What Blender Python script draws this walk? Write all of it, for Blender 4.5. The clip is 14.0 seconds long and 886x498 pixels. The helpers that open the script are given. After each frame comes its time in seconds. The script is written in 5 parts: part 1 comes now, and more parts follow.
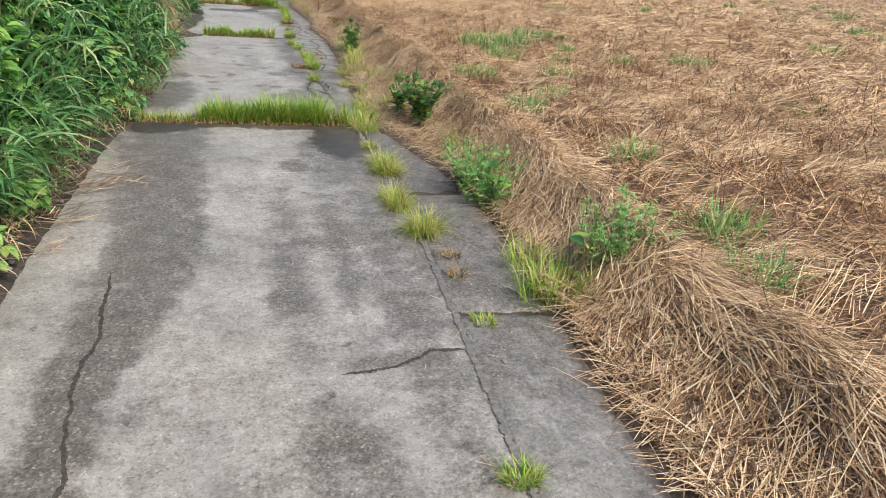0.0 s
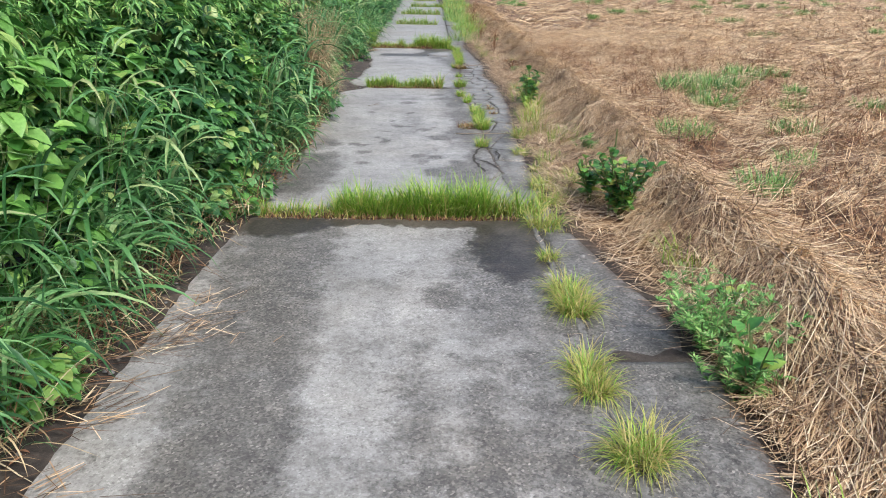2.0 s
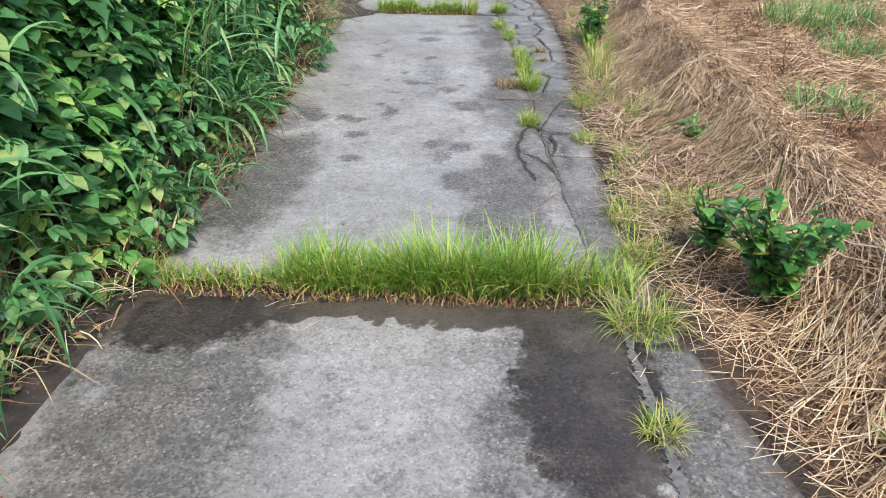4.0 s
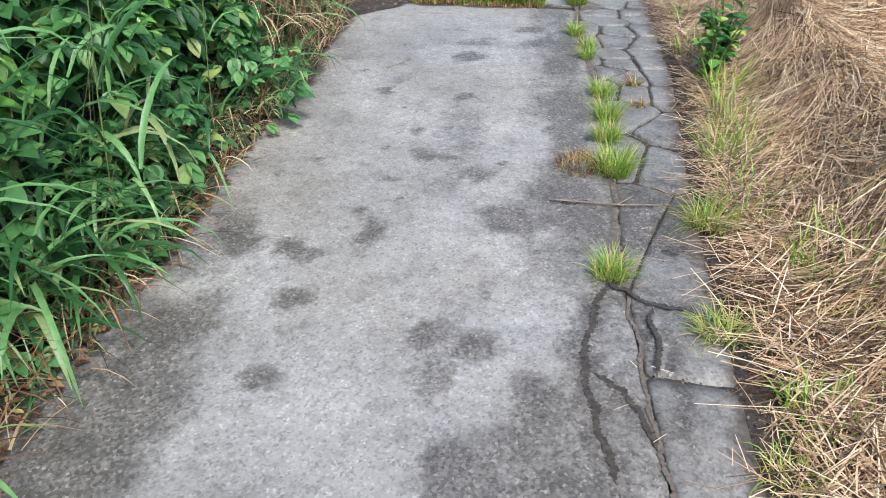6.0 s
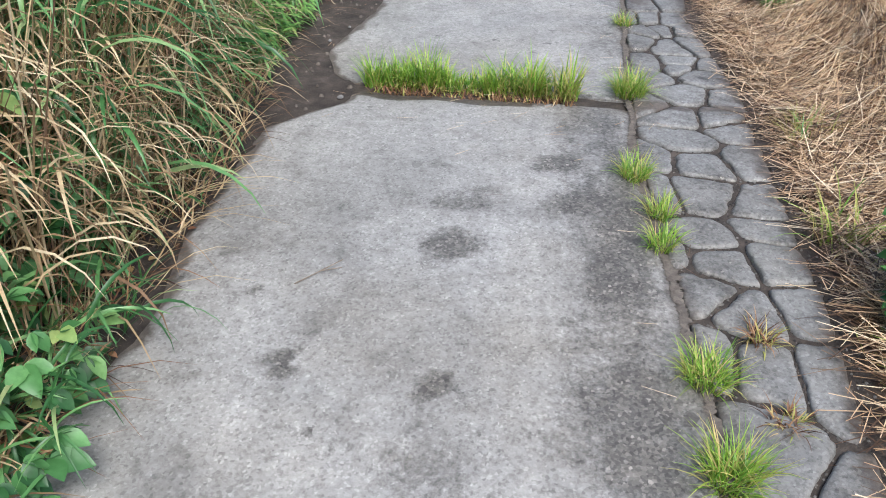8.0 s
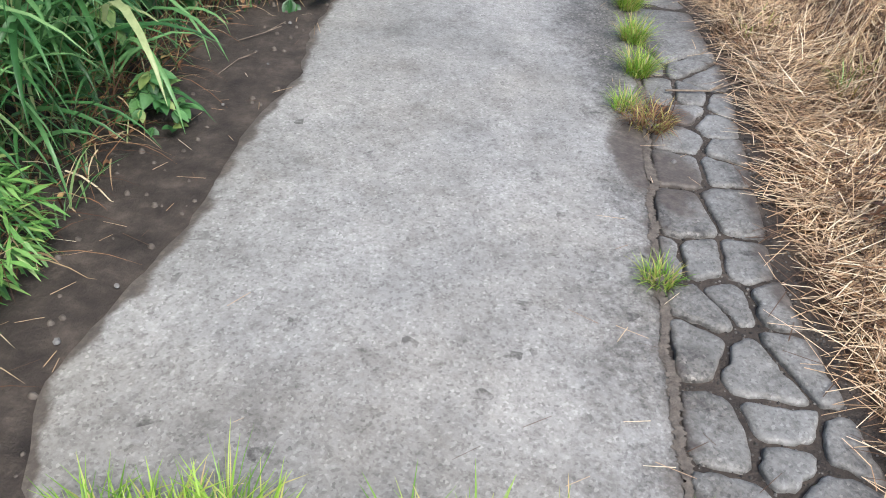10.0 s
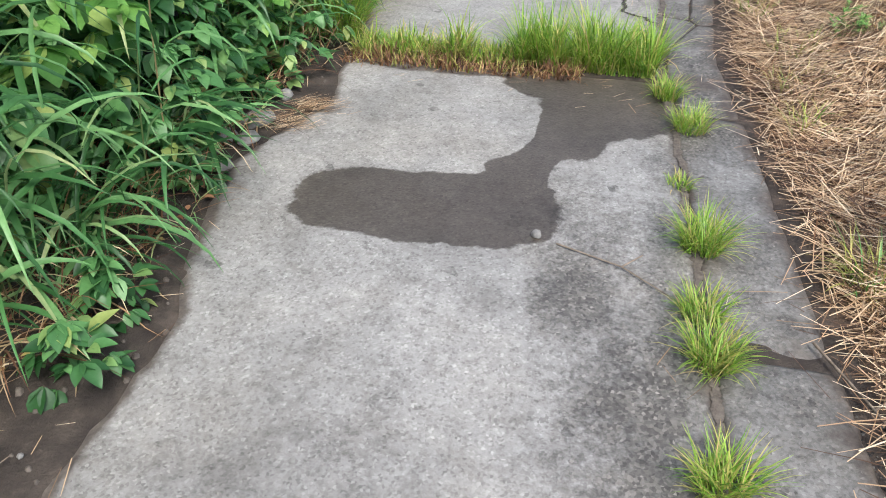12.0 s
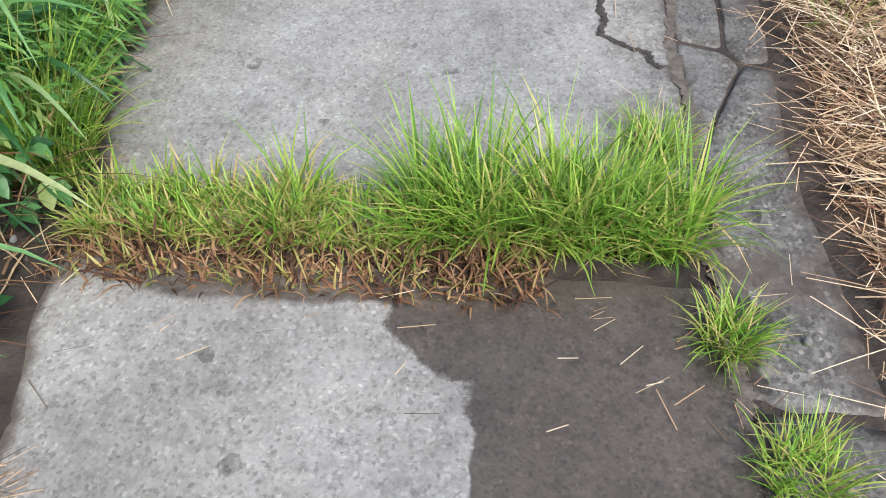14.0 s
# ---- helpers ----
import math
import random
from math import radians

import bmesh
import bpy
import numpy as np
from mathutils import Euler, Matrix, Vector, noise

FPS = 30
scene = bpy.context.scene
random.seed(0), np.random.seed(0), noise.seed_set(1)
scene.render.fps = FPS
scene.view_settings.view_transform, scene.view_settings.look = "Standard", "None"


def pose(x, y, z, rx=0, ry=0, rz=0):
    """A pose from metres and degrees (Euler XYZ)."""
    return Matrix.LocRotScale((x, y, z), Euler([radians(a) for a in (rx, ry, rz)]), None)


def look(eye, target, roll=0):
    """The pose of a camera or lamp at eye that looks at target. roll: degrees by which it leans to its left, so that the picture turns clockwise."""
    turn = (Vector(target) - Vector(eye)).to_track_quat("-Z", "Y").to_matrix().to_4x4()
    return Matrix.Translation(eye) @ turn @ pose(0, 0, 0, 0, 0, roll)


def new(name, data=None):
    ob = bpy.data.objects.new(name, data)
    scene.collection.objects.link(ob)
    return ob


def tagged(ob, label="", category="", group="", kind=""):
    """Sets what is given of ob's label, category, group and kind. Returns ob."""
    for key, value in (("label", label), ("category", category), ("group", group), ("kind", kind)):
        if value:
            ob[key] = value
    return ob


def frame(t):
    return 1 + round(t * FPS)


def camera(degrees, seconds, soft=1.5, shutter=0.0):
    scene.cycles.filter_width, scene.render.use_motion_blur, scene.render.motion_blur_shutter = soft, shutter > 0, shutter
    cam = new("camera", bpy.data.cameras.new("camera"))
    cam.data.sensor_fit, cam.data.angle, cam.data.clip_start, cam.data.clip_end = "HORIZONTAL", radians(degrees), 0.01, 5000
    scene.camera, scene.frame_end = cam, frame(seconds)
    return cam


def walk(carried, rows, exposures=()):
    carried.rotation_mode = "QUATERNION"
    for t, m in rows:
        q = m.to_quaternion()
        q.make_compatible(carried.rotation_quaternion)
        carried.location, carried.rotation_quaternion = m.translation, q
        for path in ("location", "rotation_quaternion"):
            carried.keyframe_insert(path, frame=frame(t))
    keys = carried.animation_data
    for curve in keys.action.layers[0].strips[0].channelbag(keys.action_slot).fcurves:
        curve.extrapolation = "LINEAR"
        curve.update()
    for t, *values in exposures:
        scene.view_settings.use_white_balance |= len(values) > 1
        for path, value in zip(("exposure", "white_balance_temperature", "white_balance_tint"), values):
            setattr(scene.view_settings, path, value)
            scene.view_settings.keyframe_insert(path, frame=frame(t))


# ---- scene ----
cam = camera(60.0, 14.0, soft=1.0)
PATH = [
    (0, (0.024, -0.225, 1.446), (0.514, 1.569, 0.708), 4.8),
    (0.5, (0.139, 0.053, 1.471), (0.465, 1.928, 0.856), 4.5),
    (1, (0.195, 0.494, 1.483), (0.463, 2.386, 0.894), 2.8),
    (1.5, (0.282, 0.953, 1.485), (0.394, 2.846, 0.848), 2.3),
    (2, (0.241, 1.458, 1.474), (0.284, 3.333, 0.779), 1.1),
    (2.2, (0.248, 1.67, 1.47), (0.286, 3.536, 0.752), 0.6),
    (4.3, (0.305, 3.936, 1.463), (0.26, 5.688, 0.5), 1.7),
    (4.5, (0.32, 4.165, 1.457), (0.265, 5.909, 0.481), 1.7),
    (5, (0.409, 4.696, 1.468), (0.324, 6.446, 0.504), 1.0),
    (5.5, (0.39, 5.3, 1.433), (0.294, 7.016, 0.411), 0.5),
    (6, (0.426, 5.847, 1.436), (0.212, 7.523, 0.366), 0.6),
    (6.5, (0.383, 6.42, 1.434), (0.118, 8.082, 0.353), -0.8),
    (7, (0.395, 7.003, 1.423), (0.15, 8.62, 0.271), -0.2),
    (7.5, (0.309, 7.563, 1.415), (0.074, 9.144, 0.213), -0.1),
    (8, (0.259, 8.174, 1.431), (0.042, 9.786, 0.267), 0.7),
    (8.5, (0.193, 8.742, 1.428), (-0.028, 10.389, 0.315), 2.0),
    (8.7, (0.136, 8.99, 1.45), (-0.066, 10.627, 0.319), 2.6),
    (10.8, (0.182, 11.657, 1.383), (0.113, 13.193, 0.105), 5.1),
    (11, (0.251, 11.879, 1.406), (0.129, 13.424, 0.142), 4.9),
    (11.5, (0.364, 12.413, 1.406), (0.101, 13.986, 0.199), 4.2),
    (12, (0.344, 12.979, 1.4), (0.02, 14.556, 0.213), 0.3),
    (12.5, (0.303, 13.554, 1.383), (0.016, 15.113, 0.163), 0.4),
    (13, (0.21, 14.088, 1.333), (-0.029, 15.587, 0.031), 0.7),
    (13.5, (0.196, 14.628, 1.312), (0.041, 16.06, -0.076), -0.9),
    (14, (0.163, 15.23, 1.317), (0.055, 16.489, -0.234), -0.6),
]
walk(cam, [(t, look(eye, target, roll)) for t, eye, target, roll in PATH], [(0.0, 0.68, 6500, 9.0), (0.9, 0.73, 6050, 9.0), (2.2, 0.75, 6000, 9.0), (5.0, 0.81, 5850, 9.0), (7.5, 0.74, 5800, 9.0), (11.0, 0.72, 6000, 9.0), (12.2, 0.78, 6050, 9.0), (13.2, 0.76, 5950, 9.0), (14.0, 0.69, 5900, 9.0)])

# ---- sky and sun: a bright hazy morning, soft shadows ----
world = bpy.data.worlds.new("world")
scene.world = world
world.use_nodes = True
sky = world.node_tree.nodes.new("ShaderNodeTexSky")
sky.sky_type, sky.sun_disc, sky.sun_elevation, sky.sun_rotation = "NISHITA", False, radians(56), radians(148)
sky.air_density, sky.dust_density, sky.ozone_density = 1.0, 5.0, 1.0
world.node_tree.links.new(sky.outputs[0], world.node_tree.nodes["Background"].inputs[0])
world.node_tree.nodes["Background"].inputs[1].default_value = 0.13
sun_data = bpy.data.lights.new("sun", "SUN")
sun_data.energy, sun_data.angle, sun_data.color = 1.9, radians(18), (1.0, 0.95, 0.86)
sun = new("sun", sun_data)
sun.matrix_world = look((10 * math.sin(radians(148)), 10 * math.cos(radians(148)), 14.8), (0, 0, 0))

rng = np.random.default_rng(7)


# ---- materials ----
class Nodes:
    """A small builder of one node material."""

    def __init__(self, name):
        self.mat = bpy.data.materials.new(name)
        self.mat.use_nodes = True
        self.tree = self.mat.node_tree
        self.bsdf = self.tree.nodes["Principled BSDF"]
        self.out = self.tree.nodes["Material Output"]

    def add(self, kind, **values):
        node = self.tree.nodes.new(kind)
        for key, value in values.items():
            if key == "blend":
                node.blend_type = value
            elif key == "data":
                node.data_type = value
            elif key == "op":
                node.operation = value
            elif key == "attribute":
                node.attribute_name = value
            else:
                node.inputs[key.replace("_", " ")].default_value = value
        return node

    def link(self, a, b):
        self.tree.links.new(a, b)

    def place(self):
        return self.add("ShaderNodeNewGeometry").outputs["Position"]

    def noise(self, scale, detail=4.0, rough=0.6, vector=None):
        node = self.add("ShaderNodeTexNoise", Scale=scale, Detail=detail, Roughness=rough)
        self.link(vector or self.place(), node.inputs["Vector"])
        return node.outputs["Fac"]

    def cells(self, scale, output="Distance"):
        node = self.add("ShaderNodeTexVoronoi", Scale=scale)
        self.link(self.place(), node.inputs["Vector"])
        return node.outputs[output]

    def ramp(self, fac, stops):
        node = self.add("ShaderNodeValToRGB")
        els = node.color_ramp.elements
        while len(els) < len(stops):
            els.new(0.5)
        for el, (at, col) in zip(els, stops):
            el.position = at
            el.color = (*col, 1) if len(col) == 3 else col
        self.link(fac, node.inputs[0])
        return node.outputs[0]

    def mix(self, fac, a, b, blend="MIX"):
        node = self.add("ShaderNodeMix", data="RGBA", blend=blend)
        for value, slot in ((fac, 0), (a, 6), (b, 7)):
            if isinstance(value, (int, float)):
                node.inputs[slot].default_value = value
            elif isinstance(value, tuple):
                node.inputs[slot].default_value = (*value, 1)
            else:
                self.link(value, node.inputs[slot])
        return node.outputs[2]

    def math(self, op, a, b=0.0):
        node = self.add("ShaderNodeMath", op=op)
        for value, slot in ((a, 0), (b, 1)):
            if isinstance(value, (int, float)):
                node.inputs[slot].default_value = value
            else:
                self.link(value, node.inputs[slot])
        return node.outputs[0]

    def attr(self, name):
        return self.add("ShaderNodeAttribute", attribute=name).outputs["Fac"]

    def island(self):
        return self.add("ShaderNodeNewGeometry").outputs["Random Per Island"]

    def rand(self):
        return self.add("ShaderNodeObjectInfo").outputs["Random"]

    def done(self, colour, rough=0.8, bump=None, strength=0.3, distance=0.01, translucent=0.0):
        if isinstance(colour, tuple):
            self.bsdf.inputs["Base Color"].default_value = (*colour, 1)
        else:
            self.link(colour, self.bsdf.inputs["Base Color"])
        if isinstance(rough, (int, float)):
            self.bsdf.inputs["Roughness"].default_value = rough
        else:
            self.link(rough, self.bsdf.inputs["Roughness"])
        if bump is not None:
            node = self.add("ShaderNodeBump", Strength=strength, Distance=distance)
            self.link(bump, node.inputs["Height"])
            self.link(node.outputs[0], self.bsdf.inputs["Normal"])
        if translucent:
            trans = self.add("ShaderNodeBsdfTranslucent")
            self.link(colour, trans.inputs["Color"])
            both = self.add("ShaderNodeMixShader", Fac=translucent)
            self.link(self.bsdf.outputs[0], both.inputs[1])
            self.link(trans.outputs[0], both.inputs[2])
            self.link(both.outputs[0], self.out.inputs["Surface"])
        return self.mat


def concrete(name, tint):
    """Old weathered concrete with small aggregate, soft grime and crisp-edged wet patches (mesh attributes)."""
    n = Nodes(name)
    big = n.ramp(n.noise(1.7, 5.0, 0.65), [(0.28, (0.205, 0.203, 0.199)), (0.5, (0.278, 0.276, 0.272)), (0.72, (0.35, 0.348, 0.344))])
    mottle = n.ramp(n.noise(23.0, 8.0, 0.85), [(0.28, (0.5, 0.49, 0.475)), (0.48, (0.95, 0.945, 0.94)), (0.72, (1.25, 1.25, 1.25))])
    base = n.mix(1.0, big, mottle, "MULTIPLY")
    base = n.mix(1.0, base, n.ramp(n.noise(5.5, 5.0, 0.7), [(0.3, (0.7, 0.69, 0.68)), (0.47, (0.97, 0.97, 0.97)), (0.68, (1.12, 1.12, 1.12))]), "MULTIPLY")
    fine = n.ramp(n.cells(135.0, "Color"), [(0.08, (0.5, 0.49, 0.48)), (0.35, (0.94, 0.93, 0.91)), (0.75, (1.06, 1.06, 1.06)), (0.97, (1.6, 1.59, 1.57))])
    base = n.mix(0.72, base, fine, "MULTIPLY")
    coarse = n.ramp(n.cells(38.0, "Color"), [(0.05, (0.6, 0.58, 0.56)), (0.3, (1.0, 1.0, 1.0)), (0.93, (1.0, 1.0, 1.0)), (0.99, (1.35, 1.35, 1.33))])
    base = n.mix(0.14, base, coarse, "MULTIPLY")
    base = n.mix(1.0, base, tint, "MULTIPLY")
    ragged = n.math("ADD", n.math("MULTIPLY", n.math("SUBTRACT", n.noise(5.0, 9.0, 0.8), 0.5), 2.3), n.math("MULTIPLY", n.math("SUBTRACT", n.noise(42.0, 5.0, 0.75), 0.5), 1.5))
    grime = n.ramp(n.math("ADD", n.attr("grime"), ragged), [(0.2, (0, 0, 0)), (0.4, (0.45, 0.45, 0.45)), (0.75, (1, 1, 1))])
    pebbly = n.ramp(n.cells(120.0, "Color"), [(0.15, (0.027, 0.025, 0.022)), (0.45, (0.07, 0.066, 0.06)), (0.8, (0.135, 0.128, 0.118)), (0.97, (0.28, 0.265, 0.245))])
    pebbly = n.mix(1.0, pebbly, n.ramp(n.noise(8.0, 8.0, 0.8), [(0.34, (0.5, 0.48, 0.46)), (0.62, (1.5, 1.47, 1.42))]), "MULTIPLY")
    base = n.mix(n.math("MULTIPLY", grime, 0.86), base, pebbly)
    pits = n.ramp(n.cells(26.0, "Color"), [(0.06, (0.25, 0.24, 0.23)), (0.1, (1.0, 1.0, 1.0))])
    pits = n.mix(n.ramp(n.noise(15.0, 4.0, 0.7), [(0.44, (0, 0, 0)), (0.58, (1, 1, 1))]), (1.0, 1.0, 1.0), pits)
    base = n.mix(0.8, base, pits, "MULTIPLY")
    base = n.mix(n.ramp(n.noise(0.8, 6.0, 0.7), [(0.45, (0, 0, 0)), (0.7, (0.5, 0.5, 0.5))]), base, n.mix(1.0, base, (0.97, 0.9, 0.78), "MULTIPLY"))
    edge = n.math("MULTIPLY", n.math("SUBTRACT", n.noise(14.0, 6.0, 0.7), 0.5), 0.7)
    wet = n.ramp(n.math("ADD", n.attr("wet"), edge), [(0.45, (0, 0, 0)), (0.55, (1, 1, 1))])
    base = n.mix(n.math("MULTIPLY", wet, 0.9), base, n.mix(1.0, base, (0.235, 0.195, 0.162), "MULTIPLY"))
    mud = n.ramp(n.math("ADD", n.attr("mud"), edge), [(0.4, (0, 0, 0)), (0.62, (1, 1, 1))])
    base = n.mix(n.math("MULTIPLY", mud, 0.88), base, n.ramp(n.noise(24.0, 7.0, 0.75), [(0.32, (0.04, 0.031, 0.025)), (0.52, (0.085, 0.068, 0.055)), (0.7, (0.16, 0.133, 0.11))]))
    rough = n.math("SUBTRACT", 0.56, n.math("MULTIPLY", wet, 0.12))
    relief = n.math("ADD", n.math("MULTIPLY", n.cells(95.0), 0.7), n.math("MULTIPLY", n.noise(40.0, 4.0), 0.8))
    return n.done(base, rough, relief, 0.3, 0.005)


def leafy(name, dark, mid, light, odd, rough=0.45, translucent=0.3, random_by_object=False, patchy=0.0):
    """Leaves of one kind, each with its own shade; a few are yellowed."""
    n = Nodes(name)
    value = n.rand() if random_by_object else n.island()
    col = n.ramp(value, [(0.22 if patchy else 0.14, dark), (0.45, mid), (0.82, light), (0.97, odd)])
    vary = n.ramp(n.noise(60.0, 3.0), [(0.3, (0.8, 0.84, 0.8)), (0.7, (1.1, 1.08, 1.1))])
    col = n.mix(1.0, col, vary, "MULTIPLY")
    if patchy:
        decay = n.ramp(n.noise(1.5, 5.0, 0.7), [(0.36, (0.4, 0.34, 0.31)), (0.5, (0.95, 0.93, 0.92)), (0.66, (1.3, 1.29, 1.25))])
        col = n.mix(patchy, col, decay, "MULTIPLY")
    return n.done(col, rough, n.noise(180.0, 2.0), 0.15, 0.002, translucent)


CONCRETE = concrete("weathered_concrete", (1.0, 0.99, 0.965))
CONCRETE_OLD = concrete("cracked_concrete", (0.77, 0.77, 0.75))

n = Nodes("soil")
zone_straw, zone_green = n.attr("straw"), n.attr("green")
mud_col = n.ramp(n.noise(9.0, 6.0, 0.7), [(0.3, (0.02, 0.015, 0.012)), (0.52, (0.05, 0.039, 0.031)), (0.74, (0.11, 0.088, 0.07))])
straw_col = n.ramp(n.noise(6.0, 8.0, 0.75), [(0.32, (0.045, 0.024, 0.014)), (0.5, (0.14, 0.078, 0.04)), (0.62, (0.34, 0.215, 0.115)), (0.76, (0.52, 0.36, 0.205))])
far_streak = n.ramp(n.noise(0.9, 8.0, 0.7), [(0.3, (0.62, 0.6, 0.58)), (0.6, (1.05, 1.05, 1.05))])
straw_col = n.mix(1.0, straw_col, far_streak, "MULTIPLY")
green_col = n.ramp(n.noise(1.3, 8.0, 0.7), [(0.3, (0.03, 0.075, 0.02)), (0.55, (0.07, 0.16, 0.035)), (0.75, (0.13, 0.22, 0.06))])
soil_col = n.mix(zone_green, n.mix(zone_straw, mud_col, straw_col), green_col)
SOIL = n.done(soil_col, 0.85, n.math("ADD", n.noise(28.0, 6.0, 0.7), n.math("MULTIPLY", n.noise(120.0, 3.0), 0.4)), 0.7, 0.02)

n = Nodes("crack_soil")
CRACK = n.done(n.ramp(n.noise(50.0, 4.0), [(0.3, (0.018, 0.016, 0.014)), (0.7, (0.07, 0.06, 0.05))]), 0.9, n.noise(90.0), 0.6, 0.006)

GRASS = leafy("bright_grass", (0.13, 0.27, 0.03), (0.26, 0.45, 0.05), (0.4, 0.57, 0.085), (0.56, 0.5, 0.16))
GRASS_DRY = leafy("yellowing_grass", (0.25, 0.3, 0.065), (0.4, 0.4, 0.1), (0.53, 0.46, 0.16), (0.6, 0.44, 0.2), 0.6)
REED = leafy("long_grass_blades", (0.04, 0.125, 0.036), (0.1, 0.255, 0.08), (0.22, 0.42, 0.155), (0.42, 0.48, 0.22), 0.38, 0.33)
# lighter copy of the broad leaves, with the light on the thicket's top in its colour
BROAD_LIT = leafy("lit_broad_leaves", (0.07, 0.2, 0.04), (0.18, 0.4, 0.085), (0.31, 0.56, 0.14), (0.45, 0.6, 0.17), 0.4, 0.42)
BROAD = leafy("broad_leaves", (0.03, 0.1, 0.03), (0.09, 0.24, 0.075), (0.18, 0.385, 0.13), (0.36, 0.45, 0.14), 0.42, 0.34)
PLANT = leafy("plant_leaves", (0.045, 0.15, 0.032), (0.1, 0.27, 0.055), (0.19, 0.38, 0.08), (0.42, 0.46, 0.1), 0.4, 0.3, True)
SPRAY = leafy("feathery_leaves", (0.085, 0.22, 0.05), (0.17, 0.37, 0.085), (0.27, 0.48, 0.125), (0.38, 0.48, 0.16))
FERN = leafy("ferny_leaves", (0.1, 0.24, 0.06), (0.19, 0.41, 0.1), (0.29, 0.52, 0.15), (0.42, 0.55, 0.2))
DRY = leafy("dry_stalks", (0.22, 0.13, 0.07), (0.42, 0.3, 0.16), (0.6, 0.47, 0.28), (0.72, 0.6, 0.4), 0.6, 0.15)
STRAW = leafy("straw", (0.1, 0.055, 0.03), (0.47, 0.3, 0.165), (0.79, 0.59, 0.375), (0.94, 0.79, 0.57), 0.5, 0.1, False, 0.2)
SWATH = leafy("pale_swath_straw", (0.15, 0.085, 0.045), (0.58, 0.39, 0.215), (0.84, 0.63, 0.38), (0.95, 0.8, 0.55), 0.55, 0.06)
STRAW_FIELD = leafy("field_straw", (0.085, 0.04, 0.02), (0.5, 0.295, 0.15), (0.82, 0.59, 0.34), (0.95, 0.78, 0.52), 0.55, 0.1, False, 0.75)
STEM = leafy("green_stems", (0.08, 0.13, 0.04), (0.13, 0.19, 0.06), (0.2, 0.2, 0.08), (0.25, 0.16, 0.09), 0.6, 0.0)
DEAD = leafy("dead_grass", (0.06, 0.028, 0.017), (0.2, 0.095, 0.045), (0.3, 0.16, 0.075), (0.42, 0.27, 0.145), 0.75, 0.1)
FAR_LEAF = leafy("far_leaves", (0.015, 0.05, 0.018), (0.035, 0.1, 0.03), (0.08, 0.18, 0.045), (0.15, 0.24, 0.07), 0.6, 0.2)


# ---- building blocks ----
class Soup:
    """Gathers many small strips into one mesh."""

    def __init__(self):
        self.v, self.f, self.m, self.count = [], [], [], 0

    def take(self, verts, faces, slot=0):
        self.v.append(verts.astype(np.float32))
        self.f.append((faces + self.count).astype(np.int32))
        self.m.append(np.full(len(faces), slot, np.int32))
        self.count += len(verts)

    def mesh(self, name, materials):
        v, f, m = np.concatenate(self.v), np.concatenate(self.f), np.concatenate(self.m)
        me = bpy.data.meshes.new(name)
        me.vertices.add(len(v))
        me.vertices.foreach_set("co", v.ravel())
        me.loops.add(f.size)
        me.loops.foreach_set("vertex_index", f.ravel())
        me.polygons.add(len(f))
        me.polygons.foreach_set("loop_start", np.arange(0, f.size, 4, dtype=np.int32))
        me.polygons.foreach_set("material_index", m)
        me.polygons.foreach_set("use_smooth", np.ones(len(f), bool))
        for mat in materials:
            me.materials.append(mat)
        me.update(calc_edges=True)
        return me


GRASS_SHAPE = (1.0, 0.95, 0.8, 0.5, 0.06)
LEAF_SHAPE = (0.3, 0.96, 1.0, 0.62, 0.04)
PLAIN_LEAF = (0.2, 1.0, 0.06)
STALK_SHAPE = (1.0, 0.95, 0.9, 0.7)
STRAW_SHAPE = (1.0, 0.95, 0.7)
CHIP_SHAPE = (1.0, 0.8)


def strips(base, az, lean, length, width, bend, shape, cross=2, fold=0.25, twist=None):
    """Curved strips from their feet: lean and bend are angles from upright, az the way they lean."""
    count, k = len(base), len(shape)
    s = np.linspace(0, 1, k)
    theta = lean[:, None] + bend[:, None] * (s[None, :] + 0.5 / (k - 1))
    step = (length / (k - 1))[:, None]
    h = np.concatenate([np.zeros((count, 1)), np.cumsum(np.sin(theta[:, :-1]) * step, 1)], 1)
    up = np.concatenate([np.zeros((count, 1)), np.cumsum(np.cos(theta[:, :-1]) * step, 1)], 1)
    ca, sa = np.cos(az)[:, None], np.sin(az)[:, None]
    mid = np.stack([base[:, :1] + h * ca, base[:, 1:2] + h * sa, base[:, 2:3] + up], -1)
    side = np.stack([-sa + 0 * h, ca + 0 * h, 0 * h], -1)
    normal = np.stack([-np.cos(theta) * ca, -np.cos(theta) * sa, np.sin(theta)], -1)
    if twist is not None:
        c, t = np.cos(twist)[:, None, None], np.sin(twist)[:, None, None]
        side, normal = side * c + normal * t, normal * c - side * t
    half = (np.asarray(shape)[None, :] * width[:, None] / 2)[..., None]
    if cross == 2:
        v = np.stack([mid - side * half, mid + side * half], 2)
    else:
        v = np.stack([mid - side * half + normal * half * fold, mid, mid + side * half + normal * half * fold], 2)
    v = v.reshape(-1, 3)
    first = (np.arange(count) * k * cross)[:, None, None]
    row = (np.arange(k - 1) * cross)[None, :, None]
    col = np.arange(cross - 1)[None, None, :]
    a = (first + row + col).reshape(-1)
    return v, np.stack([a, a + 1, a + cross + 1, a + cross], 1)


def uni(a, b, count):
    return rng.uniform(a, b, count)


def part(name, data, parent, label="", m=None):
    ob = new(name, data)
    ob.parent = parent
    if m is not None:
        ob.matrix_basis = m
    return tagged(ob, label)


def mesh_of(bm, name, *materials):
    me = bpy.data.meshes.new(name)
    bm.to_mesh(me)
    bm.free()
    for mat in materials:
        me.materials.append(mat)
    return me


